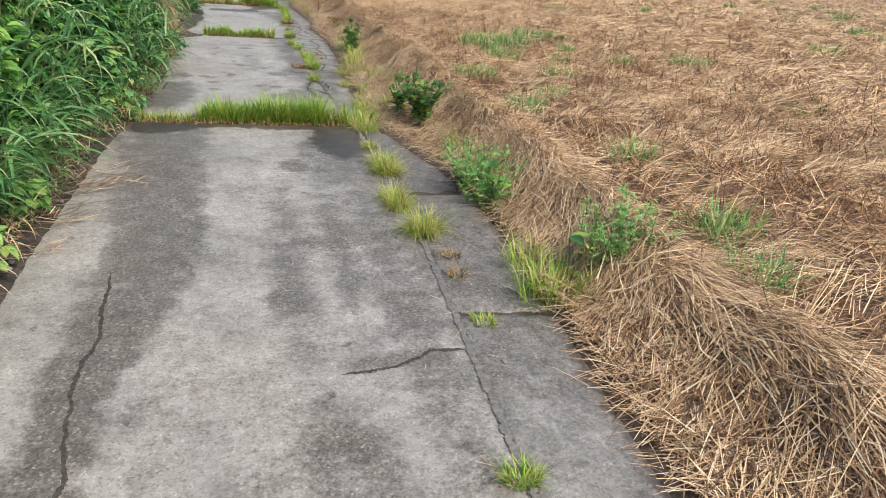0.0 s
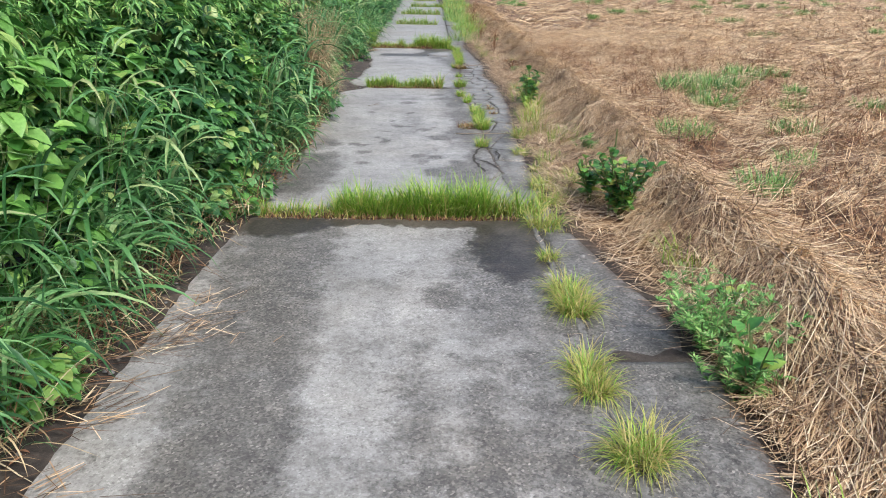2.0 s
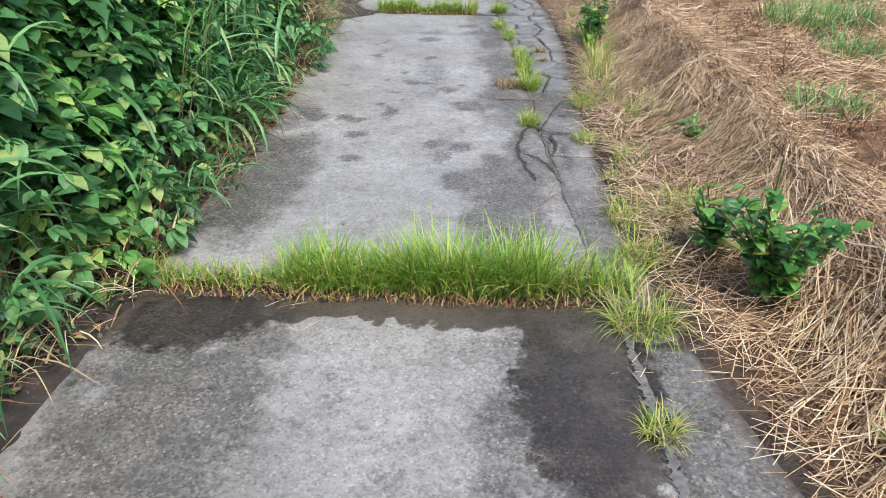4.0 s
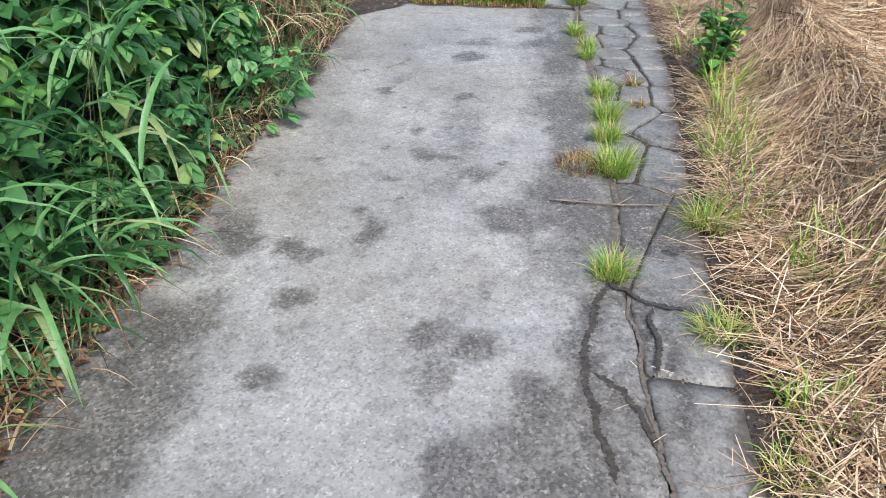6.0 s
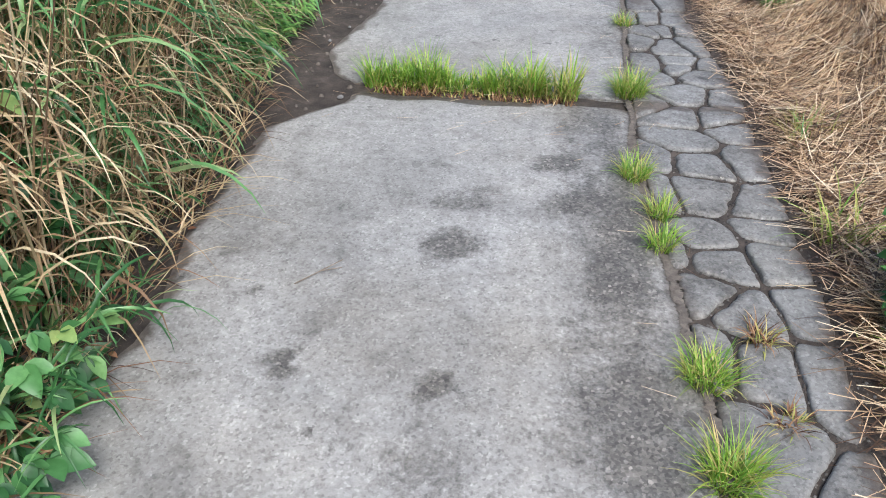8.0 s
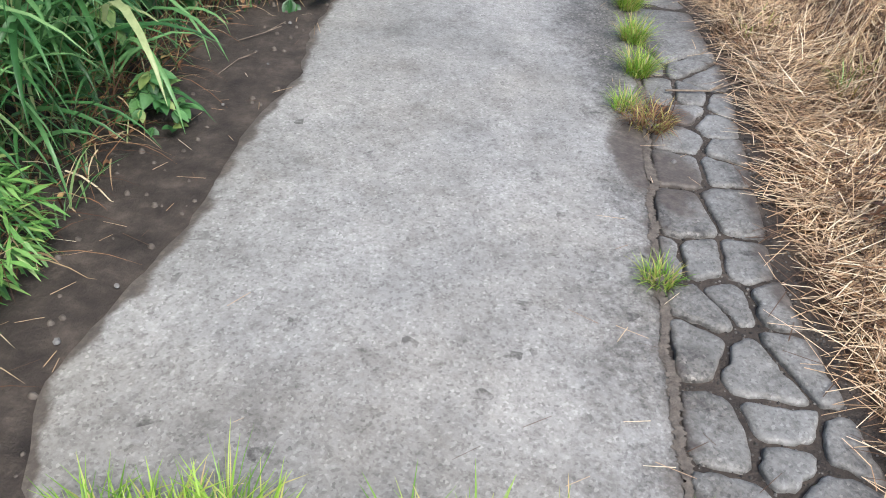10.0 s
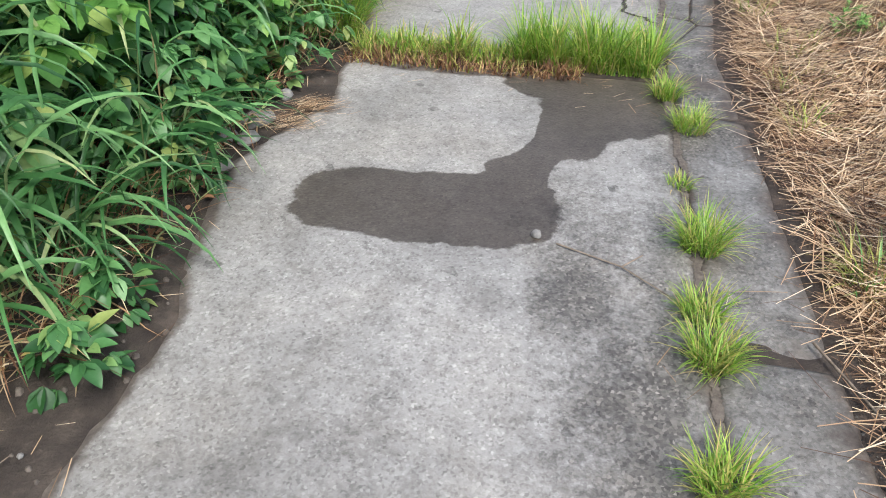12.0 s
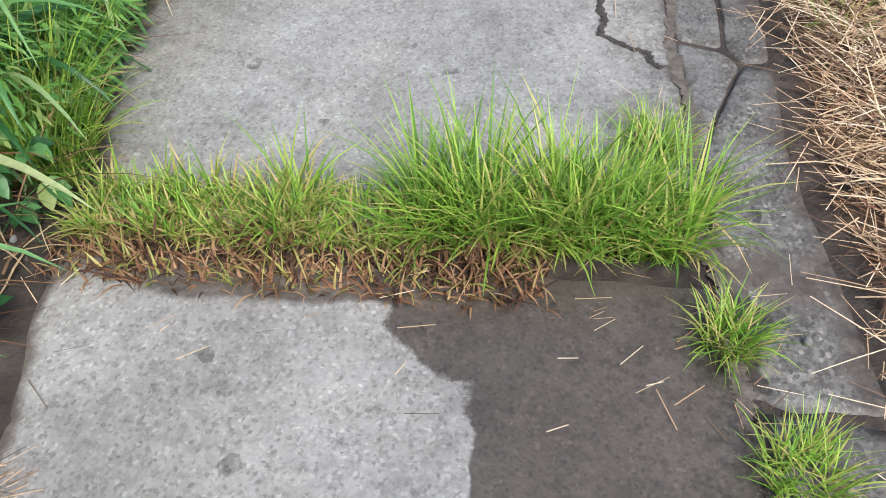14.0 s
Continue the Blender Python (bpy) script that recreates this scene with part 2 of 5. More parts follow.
def curve_of(points):
    ys, xs = zip(*points)
    return lambda y: np.interp(y, ys, xs)


# ---- plan of the lane: it runs along y; edges as x over y ----
left_edge = curve_of([(-5, -.93), (3.6, -.93), (4.2, -.92), (5.3, -.9), (6, -.84), (6.5, -.9), (7.1, -.87), (7.7, -.89), (8.1, -.79), (8.4, -.9), (8.8, -.83), (9.2, -.86), (9.7, -.77),
                      (10.1, -.85), (10.9, -.85), (11.06, -.72), (11.2, -.58), (11.36, -.56), (11.5, -.72), (11.75, -.81), (12.4, -.71), (13.0, -.71), (13.4, -.64), (13.8, -.7), (14.35, -.68),
                      (14.6, -.78), (15.2, -.9), (15.6, -.78), (15.8, -.71), (16.1, -.78), (16.4, -.76), (16.85, -.89), (22, -.9), (90, -1.6)])
right_edge = curve_of([(-5, 1.2), (1.4, 1.22), (2.4, 1.3), (3.4, 1.36), (4.2, 1.38), (4.7, 1.33), (5.2, 1.2), (5.9, 1.06), (7, 1.03), (8.3, 1.05), (9.2, 1.1), (10, 1.15), (11.6, 1.15),
                       (12.5, 1.03), (13.8, 1.12), (14.2, 1.08), (15.4, 1.0), (16, .95), (16.7, .9), (18, 1.0), (30, 1.1), (90, .5)])
joint_line = curve_of([(-5, .8), (1.5, .81), (3.5, .91), (4.7, .92), (6, .88), (8, .75), (9.5, .76), (10.3, .69), (11, .64), (12.4, .67), (13.4, .72), (14.5, .74), (15.5, .7), (16.2, .66), (30, .7), (90, .0)])
weed_line = curve_of([(-5, -1.1), (4, -1.04), (5.4, -1.0), (6.1, -.86), (7.0, -.81), (8.6, -.81), (9.6, -.84), (10.7, -.92), (11.4, -1.05), (13, -1.08), (13.6, -1.14), (14.2, -.95), (14.9, -.9), (15.6, -.98), (16.2, -.9), (60, -1.2), (90, -1.9)])
JOINTS = (.75, 6.02, 11.36, 16.28, 22.3, 26.6, 31.2, 36.0, 41.0, 46.5, 52.0)
CREST = 1.84


def bumps(x, y, size, seed):
    """Smooth noise from a few crossing waves."""
    total, r = 0.0, np.random.default_rng(seed)
    for _ in range(7):
        a, k, p = r.uniform(0, 2 * math.pi), r.uniform(.6, 1.7) / size * 2 * math.pi, r.uniform(0, 6)
        total = total + np.sin((x * math.cos(a) + y * math.sin(a)) * k + p)
    return total / 7


def ground_height(x, y):
    le, re = left_edge(y), right_edge(y)
    under = -.014 + .003 * bumps(x, y, .15, 3)
    left = -.008 + .05 * np.clip((le - x) / 1.2, 0, 1) + .012 * bumps(x, y, .22, 4)
    crest_x = CREST + .07 * bumps(x * 0, y, 2.0, 5)
    lift = .145 + .05 * bumps(x * 0, y, .37, 9) + .05 * bumps(x * 0, y, 1.1, 6)
    bank = lift * np.clip(1.25 - y * .035, .45, 1) * np.exp(-(np.abs(x - crest_x) / .19) ** 2)
    field = .06 * np.clip((x - re - .1) / .8, 0, 1) + (.07 * bumps(x, y * 1.5, .42, 7) + .07 * bumps(x * .7, y, 1.5, 8)) * np.clip((x - re) / .7, 0, 1)
    field = field * np.clip(1.4 - np.hypot(x, y) / 70, .3, 1)
    right = -.008 + field + bank * np.clip((34 - y) / 10, 0, 1)
    inner_l, inner_r = np.clip((x - le) / .05, 0, 1), np.clip((re - x) / .05, 0, 1)
    blend_l = left * (1 - inner_l) + under * inner_l
    blend_r = right * (1 - inner_r) + under * inner_r
    return np.where(x < (le + re) / 2, blend_l, blend_r)


far_edge = curve_of([(0, 40.5), (8, 50), (18, 57), (34, 66), (100, 100), (600, 300)])


def far_reach(deg):
    """How far off the field's end lies, by its bearing from the lane's start."""
    return np.interp(deg, (-20, 0, 5, 10, 15, 20, 33, 45, 60), (40, 40.5, 45, 50.3, 56.7, 61.5, 86, 130, 150))


def axis(*spans):
    return np.unique(np.concatenate([np.arange(a, b, d) for a, b, d in spans]).round(4))


def build_ground():
    xs = axis((-600, -60, 60), (-60, -6, 3), (-6, -2.4, .3), (-2.4, 3.6, .065), (3.6, 8, .14), (8, 24, .5), (24, 80, 1.5), (80, 601, 40))
    ys = axis((-60, -4, 4), (-4, 0, .2), (0, 19, .075), (19, 30, .2), (30, 60, .5), (60, 120, 1.5), (120, 901, 60))
    X, Y = np.meshgrid(xs, ys)
    Z = ground_height(X, Y)
    me = bpy.data.meshes.new("ground")
    w = len(xs)
    idx = np.arange(len(xs) * len(ys)).reshape(len(ys), w)
    quads = np.stack([idx[:-1, :-1], idx[:-1, 1:], idx[1:, 1:], idx[1:, :-1]], -1).reshape(-1, 4)
    s = Soup()
    s.take(np.stack([X, Y, Z], -1).reshape(-1, 3), quads)
    me = s.mesh("ground", [SOIL])
    straw = np.clip((X - right_edge(Y) - .04 - .05 * bumps(X, Y, .3, 10)) / .14, 0, 1)
    green = np.where((X < -2.2) | (Y > far_edge(X)) | (Y < -8), 1.0, 0.0)
    for key, values in (("straw", straw), ("green", green)):
        at = me.attributes.new(key, "FLOAT", "POINT")
        at.data.foreach_set("value", values.astype(np.float32).ravel())
    tagged(new("ground", me), "brown muddy verge and mown straw-covered field", "ground", kind="structure")


build_ground()


# ---- the lane: concrete slabs with open joints, and a cracked side strip ----
def lump(x, y, cx, cy, rx, ry, p=2.0):
    return 1.2 - (np.abs((x - cx) / rx) ** p + np.abs((y - cy) / ry) ** p)


def most(*values):
    out = values[0]
    for v in values[1:]:
        out = np.maximum(out, v)
    return out


def band(x, y, points, width):
    """A ragged line of grime along a run of points."""
    best = np.full(np.shape(x), 9.0)
    for (ax, ay), (bx, by) in zip(points[:-1], points[1:]):
        t = np.clip(((x - ax) * (bx - ax) + (y - ay) * (by - ay)) / ((bx - ax) ** 2 + (by - ay) ** 2), 0, 1)
        best = np.minimum(best, np.hypot(x - ax - t * (bx - ax), y - ay - t * (by - ay)))
    return 1.15 - best / width


STAINS = ((.5, 2.2, .2, .06), (.95, 2.25, .14, .1), (.35, 3.4, .14, .14), (.2, 2.8, .12, .26), (.5, 3.5, .13, .3), (.33, 4.8, .12, .22), (1.0, 4.1, .15, .3), (-.58, 7.2, .19, .3), (-.58, 7.57, .13, .2),
          (-.55, 8.0, .08, .1), (-.33, 8.0, .08, .06), (-.27, 7.36, .08, .06), (.5, 7.36, .1, .15), (.3, 7.6, .09, .1), (.32, 7.1, .14, .15), (.03, 8.81, .1, .03), (-.16, 8.6, .08, .03), (-.13, 8.15, .05, .16),
          (-.64, 8.03, .12, .1), (.35, 8.35, .12, .15), (.62, 8.82, .12, .1), (.02, 10.18, .13, .12), (.44, 10.5, .16, .12), (.52, 10.15, .1, .25), (.34, 10.78, .12, .08), (.37, 14.7, .15, .25), (.58, 9.3, .13, .65), (.6, 8.5, .18, .35), (.58, 10.4, .1, .9), (.6, 14.0, .1, .8))


def stains(x, y):
    """Wet patches, gritty grime and thin mud on the lane, each with its own shape."""
    wx, wy = x + .035 * bumps(x, y, .3, 91), y + .035 * bumps(x, y, .33, 92)
    wet = most(lump(wx, wy, -.15, 15.07, .5, .24, 3.2), lump(wx, wy, .13, 15.3, .14, .4, 3), lump(wx, wy, .28, 15.7, .17, .28, 3), lump(wx, wy, .42, 15.84, .3, .22, 2.2), lump(wx, wy, .44, 16.0, .32, .32, 3), lump(wx, wy, .1, 16.22, .9, .07))
    wet = np.minimum(wet, 1.2 * np.clip(-lump(wx, wy, -.36, 15.76, .46, .43, 2.2) * 3, -1, 1))
    wet = most(wet, lump(wx, wy, .16, 16.12, .24, .17), lump(wx, wy, -.2, 11.3, .62, .07), lump(x, y + .1 * bumps(x, y, .5, 95) + .05 * bumps(x, y, .16, 96), .0, 5.95, 1.3, .16, 3), lump(wx, wy, .72, 5.5, .32, .75) * .72, lump(wx, wy, -.65, 5.8, .4, .3) * .66)
    grime = most(np.where(y < 5.95, 1.25 - (np.abs(wx - np.interp(wy, (1.5, 2.1, 3.3, 5.2), (-.53, -.54, -.39, -.55))) / np.interp(wy, (.8, 2.1, 3.3, 5.2), (.1, .14, .25, .33))) ** 4, 0) * (.95 + .2 * bumps(x, y, .35, 97)), lump(wx, wy, .22, 3.3, .15, 1.4) * .75, lump(wx, wy, .45, 3.4, .1, 1.2) * .8, lump(wx, wy, .3, 1.6, .2, .5) * .9, lump(wx, wy, .68, 3.0, .18, 2.4) * .85,
                 lump(wx, wy, -.5, 5.2, .4, .8) * .6, lump(wx, wy, .6, 5.1, .3, 1.2) * .95, lump(wx, wy, -.65, 5.6, .35, .4) * .8,
                 lump(wx, wy, -.66, 7.0, .24, .75) * 1.3, lump(wx, wy, .86, 8.42, .3, .42, 3) * .95, lump(wx, wy, .84, 16.4, .26, 1.1, 3) * .8, lump(wx, wy, .86, 14.6, .2, .9, 3) * .45, lump(wx, wy, -.66, 8.05, .14, .36) * .8, lump(wx, wy, .52, 6.75, .24, .75) * 1.15, lump(wx, wy, .55, 8.3, .2, .6) * .65,
                 lump(wx, wy, .55, 9.65, .22, .5, 3) * .6, lump(wx, wy, .5, 10.5, .18, .6) * .55, lump(wx, wy, .56, 14.45, .27, .75, 3) * .62, lump(wx, wy, .58, 13.6, .2, .5) * .5, lump(wx, wy, .4, 15.05, .3, .3) * .55,
                 lump(wx, wy, .04, 10.45, .14, .1) * .7, lump(wx, wy, .1, 9.0, .22, .6) * .4, lump(wx, wy, .6, 12.2, .2, .9) * .45, lump(wx, wy, .2, 7.5, .1, .35) * .6, lump(wx, wy, .56, 8.55, .2, .35) * .9, lump(wx, wy, .5, 11.1, .2, .4) * .8, lump(wx, wy, .62, 12.9, .16, .4) * .6, lump(wx, wy, .62, 14.4, .12, 1.2) * .75, lump(wx, wy, 1.05, 4.0, .4, 2.6, 3) * .85)
    grime = np.maximum(grime, 0) * (.74 + .3 * bumps(x, y, .28, 100) + .25 * bumps(x, y, .1, 101))
    for line, width in (([(.49, 8.49), (.56, 8.49), (.65, 8.51), (1.04, 8.55)], .035), ([(.7, 8.48), (.71, 8.36), (.73, 8.2)], .03), ([(.73, 8.01), (.67, 7.87), (.63, 7.72), (.61, 7.56), (.62, 7.42), (.65, 7.26), (.69, 7.12)], .07), ([(.63, 7.51), (.71, 7.46), (.77, 7.36)], .06),
                        ([(.77, 7.86), (.8, 7.78), (.79, 7.6)], .035), ([(.7, 7.9), (.78, 7.86), (.88, 7.82), (.98, 7.84)], .045), ([(.87, 7.82), (.88, 7.6), (.86, 7.3)], .035), ([(-.5, .9), (-.49, 1.65), (-.54, 2.13), (-.52, 2.56), (-.57, 3.2)], .03)):
        grime = np.maximum(grime, band(wx, wy, line, width))
    for cx, cy, r in ((-.4, 8.05, .06), (-.35, 9.6, .05), (-.05, 8.83, .05), (-.48, 8.72, .04), (-.2, 8.3, .04), (.05, 9.55, .06), (-.55, 9.85, .025), (-.06, 10.2, .04), (-.3, 7.75, .07), (.15, 7.6, .07), (-.1, 9.1, .05), (.2, 8.7, .05)):
        grime = np.maximum(grime, lump(wx, wy, cx, cy, r, r * 1.25) * .9)
    for cx, cy, rx, ry in STAINS:
        grime = np.maximum(grime, np.minimum(lump(wx + .03 * bumps(x, y, .09, 103), wy, cx, cy, rx, ry), 1) * .85)
    grime = np.maximum(grime, .5 - np.abs(x - joint_line(y)) * 2.4)
    grime = np.maximum(grime, np.where(x > joint_line(y), np.where(y < 6.3, .32, np.where(y > 13.6, .36, .3)) + .42 * bumps(x, y, .4, 93), 0))
    grime = np.maximum(grime, np.where((y < 5.9) & (x > -.72), .17 + .16 * bumps(x, y * .6, .4, 99), 0))
    mud = most(*[lump(wx, wy, 0, j, 3, .06) * .7 for j in JOINTS]) * np.clip(1.2 - np.abs(x) * .2, 0, 1)
    mud = most(mud, .75 - (wx - left_edge(y)) * 9, np.where(y < 7.5, .25, .62) - np.abs(wx - joint_line(y)) * np.where(y < 8, 14, 6), .7 - (right_edge(y) - wx) * 5 + .2 * bumps(x, y, .4, 94))
    mud = most(mud, lump(wx, wy, .65, 13.12, .12, .27) * .8, lump(wx, wy, .8, 13.4, .16, .12) * .8, lump(wx, wy, .76, 12.95, .2, .35) * .62, lump(wx, wy, -.2, 16.2, .75, .09) * .8, np.where((x > joint_line(y)) & (y > 13.7), .3 + .38 * bumps(x, y, .35, 102), -1))
    mud = np.where((y < 5.6) & (x < 0), np.minimum(mud, .3), mud)
    return np.clip(wet, -1, 1), np.clip(grime, 0, 1), np.clip(mud, -1, 1)


def shade_attributes(me):
    co = np.empty(len(me.vertices) * 3, np.float32)
    me.vertices.foreach_get("co", co)
    co = co.reshape(-1, 3)
    for key, values in zip(("wet", "grime", "mud"), stains(co[:, 0], co[:, 1])):
        at = me.attributes.new(key, "FLOAT", "POINT")
        at.data.foreach_set("value", values.astype(np.float32))


def build_lane():
    lane = tagged(new("road"), "narrow old concrete farm lane with grassy joints", "road", kind="structure")
    bounds = (-4.5,) + JOINTS + (60.0,)
    for k, (a, b) in enumerate(zip(bounds[:-1], bounds[1:])):
        a, b = a + .045, b - .045
        near = b < 23
        rows = np.linspace(a, b, int((b - a) / (.045 if near else .3)) + 1)
        cols = np.linspace(0, 1, 40 if near else 12)
        Y, U = np.meshgrid(rows, cols, indexing="ij")
        wobble = .014 * bumps(Y, Y * .3, .16, 11) + .01 * bumps(Y, Y * .7, .05, 12)
        L = left_edge(Y) + wobble
        R = joint_line(Y) - .003 + .006 * bumps(Y, Y * .4, .2, 13)
        end = np.clip(np.minimum(Y - a, b - Y) / .05, 0, 1)
        X = L + (R - L) * U
        Y = Y + (1 - end) * .02 * bumps(X, Y, .35, 14 + k)
        Z = .004 * bumps(X, Y, .5, 15) + .0025 * bumps(X, Y, .12, 16)
        Z = Z - .006 * (1 - np.clip(np.minimum(X - L, R - X) / .04, 0, 1)) - .006 * (1 - end)
        top = np.stack([X, Y, Z], -1)
        ring = np.concatenate([top[0, :], top[1:, -1], top[-1, -2::-1], top[-2:0:-1, 0]])
        low = ring.copy()
        low[:, 2] = -.09
        s = Soup()
        w = len(cols)
        idx = np.arange(top.shape[0] * w).reshape(-1, w)
        s.take(top.reshape(-1, 3), np.stack([idx[:-1, :-1], idx[:-1, 1:], idx[1:, 1:], idx[1:, :-1]], -1).reshape(-1, 4))
        m = len(ring)
        i = np.arange(m)
        s.take(np.concatenate([ring, low]), np.stack([i + m, (i + 1) % m + m, (i + 1) % m, i], 1))
        me = s.mesh("slab", [CONCRETE])
        shade_attributes(me)
        part("slab", me, lane, "grey weathered concrete slab with dark stains")
    return lane


lane = build_lane()


def clip_cell(poly, px, py, nx, ny):
    """Cut a polygon by the line through (px, py): keep the side away from the normal (nx, ny)."""
    out = []
    for (x0, y0), (x1, y1) in zip(poly, poly[1:] + poly[:1]):
        d0, d1 = (x0 - px) * nx + (y0 - py) * ny, (x1 - px) * nx + (y1 - py) * ny
        if d0 <= 0:
            out.append((x0, y0))
        if d0 * d1 < 0:
            t = d0 / (d0 - d1)
            out.append((x0 + (x1 - x0) * t, y0 + (y1 - y0) * t))
    return out


def strip_piece(poly, k):
    """One broken piece of the side strip, with worn edges; the plan is (across 0..1, along)."""
    mid = np.mean(poly, 0)
    pts = []
    for (x0, y0), (x1, y1) in zip(poly, poly[1:] + poly[:1]):
        steps = max(2, int(math.hypot((x1 - x0) * .42, y1 - y0) / .02))
        for q in range(steps):
            t = q / steps
            pts.append((x0 + (x1 - x0) * t, y0 + (y1 - y0) * t))
    pts = np.array(pts)
    for _ in range(3):
        pts = .5 * pts + .25 * (np.roll(pts, 1, 0) + np.roll(pts, -1, 0))
    a = joint_line(pts[:, 1]) + .005
    x = a + (right_edge(pts[:, 1]) - a) * pts[:, 0]
    y = pts[:, 1]
    ma = joint_line(mid[1]) + .005
    mx, my = ma + (right_edge(mid[1]) - ma) * mid[0], mid[1]
    d = np.hypot(x - mx, y - my)
    gap = .004 if my < 8.7 else .006
    shrink = np.clip(1 - (gap + (.6 if 8.7 < my < 14.2 else .3) * (.018 * np.abs(bumps(x, y, .045, 21 + k)) + .03 * np.maximum(0, bumps(x, y, .1, 22 + k)))) / np.maximum(d, .03), .3, 1)
    x, y = mx + (x - mx) * shrink, my + (y - my) * shrink
    tilt_x, tilt_y, lift = uni(-.015, .015, 1)[0], uni(-.015, .015, 1)[0], uni(-.006, .004, 1)[0]
    m = len(x)
    rings = []
    for grow, z in ((1.0, -.08), (1.0, -.009), (.94, -.001), (.8, .001), (.62, .001), (.44, .001), (.26, .001), (.1, .001), (.0, .001)):
        rx, ry = mx + (x - mx) * grow, my + (y - my) * grow
        rings.append(np.stack([rx, ry, z + lift + (rx - mx) * tilt_x + (ry - my) * tilt_y + .003 * bumps(rx, ry, .3, 5)], 1))
    i = np.arange(m)
    faces = [np.stack([i + r * m, (i + 1) % m + r * m, (i + 1) % m + (r + 1) * m, i + (r + 1) * m], 1) for r in range(8)]
    s = Soup()
    s.take(np.concatenate(rings), np.concatenate(faces))
    me = s.mesh("slab_piece", [CONCRETE_OLD])
    shade_attributes(me)
    part("slab_piece", me, lane)


def build_strip():
    seeds, y = [], -4.0
    r = np.random.default_rng(5)
    while y < 30:
        broken = 9.5 < y < 13.9
        loose = 7.2 < y <= 9.5 or 16.6 < y < 18
        if broken:
            for x in ((.14, .48, .84) if r.random() < .7 else (.3, .78)):
                seeds.append((x + r.uniform(-.15, .15), y + r.uniform(-.1, .1)))
            y += r.uniform(.15, .26)
        elif loose:
            for x in (.27, .75):
                seeds.append((x + r.uniform(-.14, .14), y + r.uniform(-.12, .12)))
            y += r.uniform(.34, .5)
        else:
            seeds.append((.5 + r.uniform(-.1, .1), y))
            y += r.uniform(1.1, 1.9) if y < 18 else 3.0
    for k, (sx, sy) in enumerate(seeds):
        poly = [(0, sy - 2.2), (1, sy - 2.2), (1, sy + 2.2), (0, sy + 2.2)]
        for ox, oy in seeds:
            if (ox, oy) != (sx, sy) and abs(oy - sy) < 3:
                nx, ny = (ox - sx) * .42 ** 2, oy - sy
                poly = clip_cell(poly, (ox + sx) / 2, (oy + sy) / 2, nx, ny)
        if len(poly) > 2:
            strip_piece(poly, k)


build_strip()


def crack(points, width, seed, mat=None, name="crack", label="dark earth-filled crack in the concrete", lift=.0025, stray=1.0):
    """A ragged earth-filled crack drawn over the slab."""
    pts = np.array(points, float)
    t = np.linspace(0, len(pts) - 1, len(pts) * 50)
    x, y = np.interp(t, range(len(pts)), pts[:, 0]), np.interp(t, range(len(pts)), pts[:, 1])
    x = x + .022 * stray * bumps(t, t * 0, 1.3, seed) + .007 * bumps(t, t * 0, .35, seed + 1)
    y = y + .022 * bumps(t, t * 0, 1.1, seed + 2) + .007 * bumps(t, t * 0, .3, seed + 3)
    dx, dy = np.gradient(x), np.gradient(y)
    d = np.hypot(dx, dy) + 1e-6
    w = width * (.55 + .6 * np.abs(bumps(t, t * 0, .8, seed + 4))) * np.clip(np.minimum(t, t[-1] - t) * 3, .1, 1) / 2
    z = .004 * bumps(x, y, .5, 15) + .0025 * bumps(x, y, .12, 16) + lift
    wl = w * (1 + .5 * bumps(t, t * 0, .16, seed + 5) + .9 * bumps(t, t * 0, .07, seed + 6))
    wr = w * (1 + .5 * bumps(t, t * 0, .19, seed + 7) + .9 * bumps(t, t * 0, .06, seed + 8))
    v = np.stack([np.stack([x - dy / d * wl, y + dx / d * wl, z], 1), np.stack([x, y, z + .001], 1), np.stack([x + dy / d * wr, y - dx / d * wr, z], 1)], 1).reshape(-1, 3)
    a = np.arange(len(t) - 1) * 3
    s = Soup()
    s.take(v, np.concatenate([np.stack([a + o, a + 3 + o, a + 4 + o, a + 1 + o], 1) for o in (0, 1)]))
    part(name, s.mesh(name, [mat or CRACK]), lane, label)


n = Nodes("joint_mud")
JOINT_MUD = n.done(n.ramp(n.noise(35.0, 5.0, 0.7), [(0.3, (0.055, 0.045, 0.037)), (0.7, (0.17, 0.145, 0.12))]), 0.85, n.noise(80.0), 0.7, 0.008)
n = Nodes("joint_silt")
SILT = n.done(n.ramp(n.noise(30.0, 6.0, 0.75), [(0.3, (0.06, 0.057, 0.053)), (0.7, (0.2, 0.195, 0.185))]), 0.8, n.noise(80.0), 0.4, 0.006)
for k in range(-2, 7):
    crack([(float(joint_line(q)), q) for q in np.linspace(k - .1, k + 1.1, 7)], .045, 300 + k * 5, SILT, "joint_filling", "grey silt filling the joint", .001, .15)
for k in range(7, 19):
    crack([(float(joint_line(q)), q) for q in np.linspace(k - .1, k + 1.1, 7)], .02 if k < 8 else .042, 200 + k * 5, JOINT_MUD, "joint_filling", "brown mud filling the joint", -.0015)
crack([(-.5, .9), (-.5, 1.3), (-.49, 1.65), (-.54, 2.13), (-.52, 2.56), (-.56, 3.1)], .022, 31)
crack([(.33, 2.13), (.53, 2.16), (.7, 2.27), (.84, 2.26)], .024, 36)
crack([(.73, 8.01), (.67, 7.87), (.63, 7.72), (.61, 7.56), (.62, 7.42), (.65, 7.26), (.69, 7.12)], .03, 46)
crack([(.63, 7.51), (.71, 7.46), (.77, 7.36), (.8, 7.25)], .024, 56)
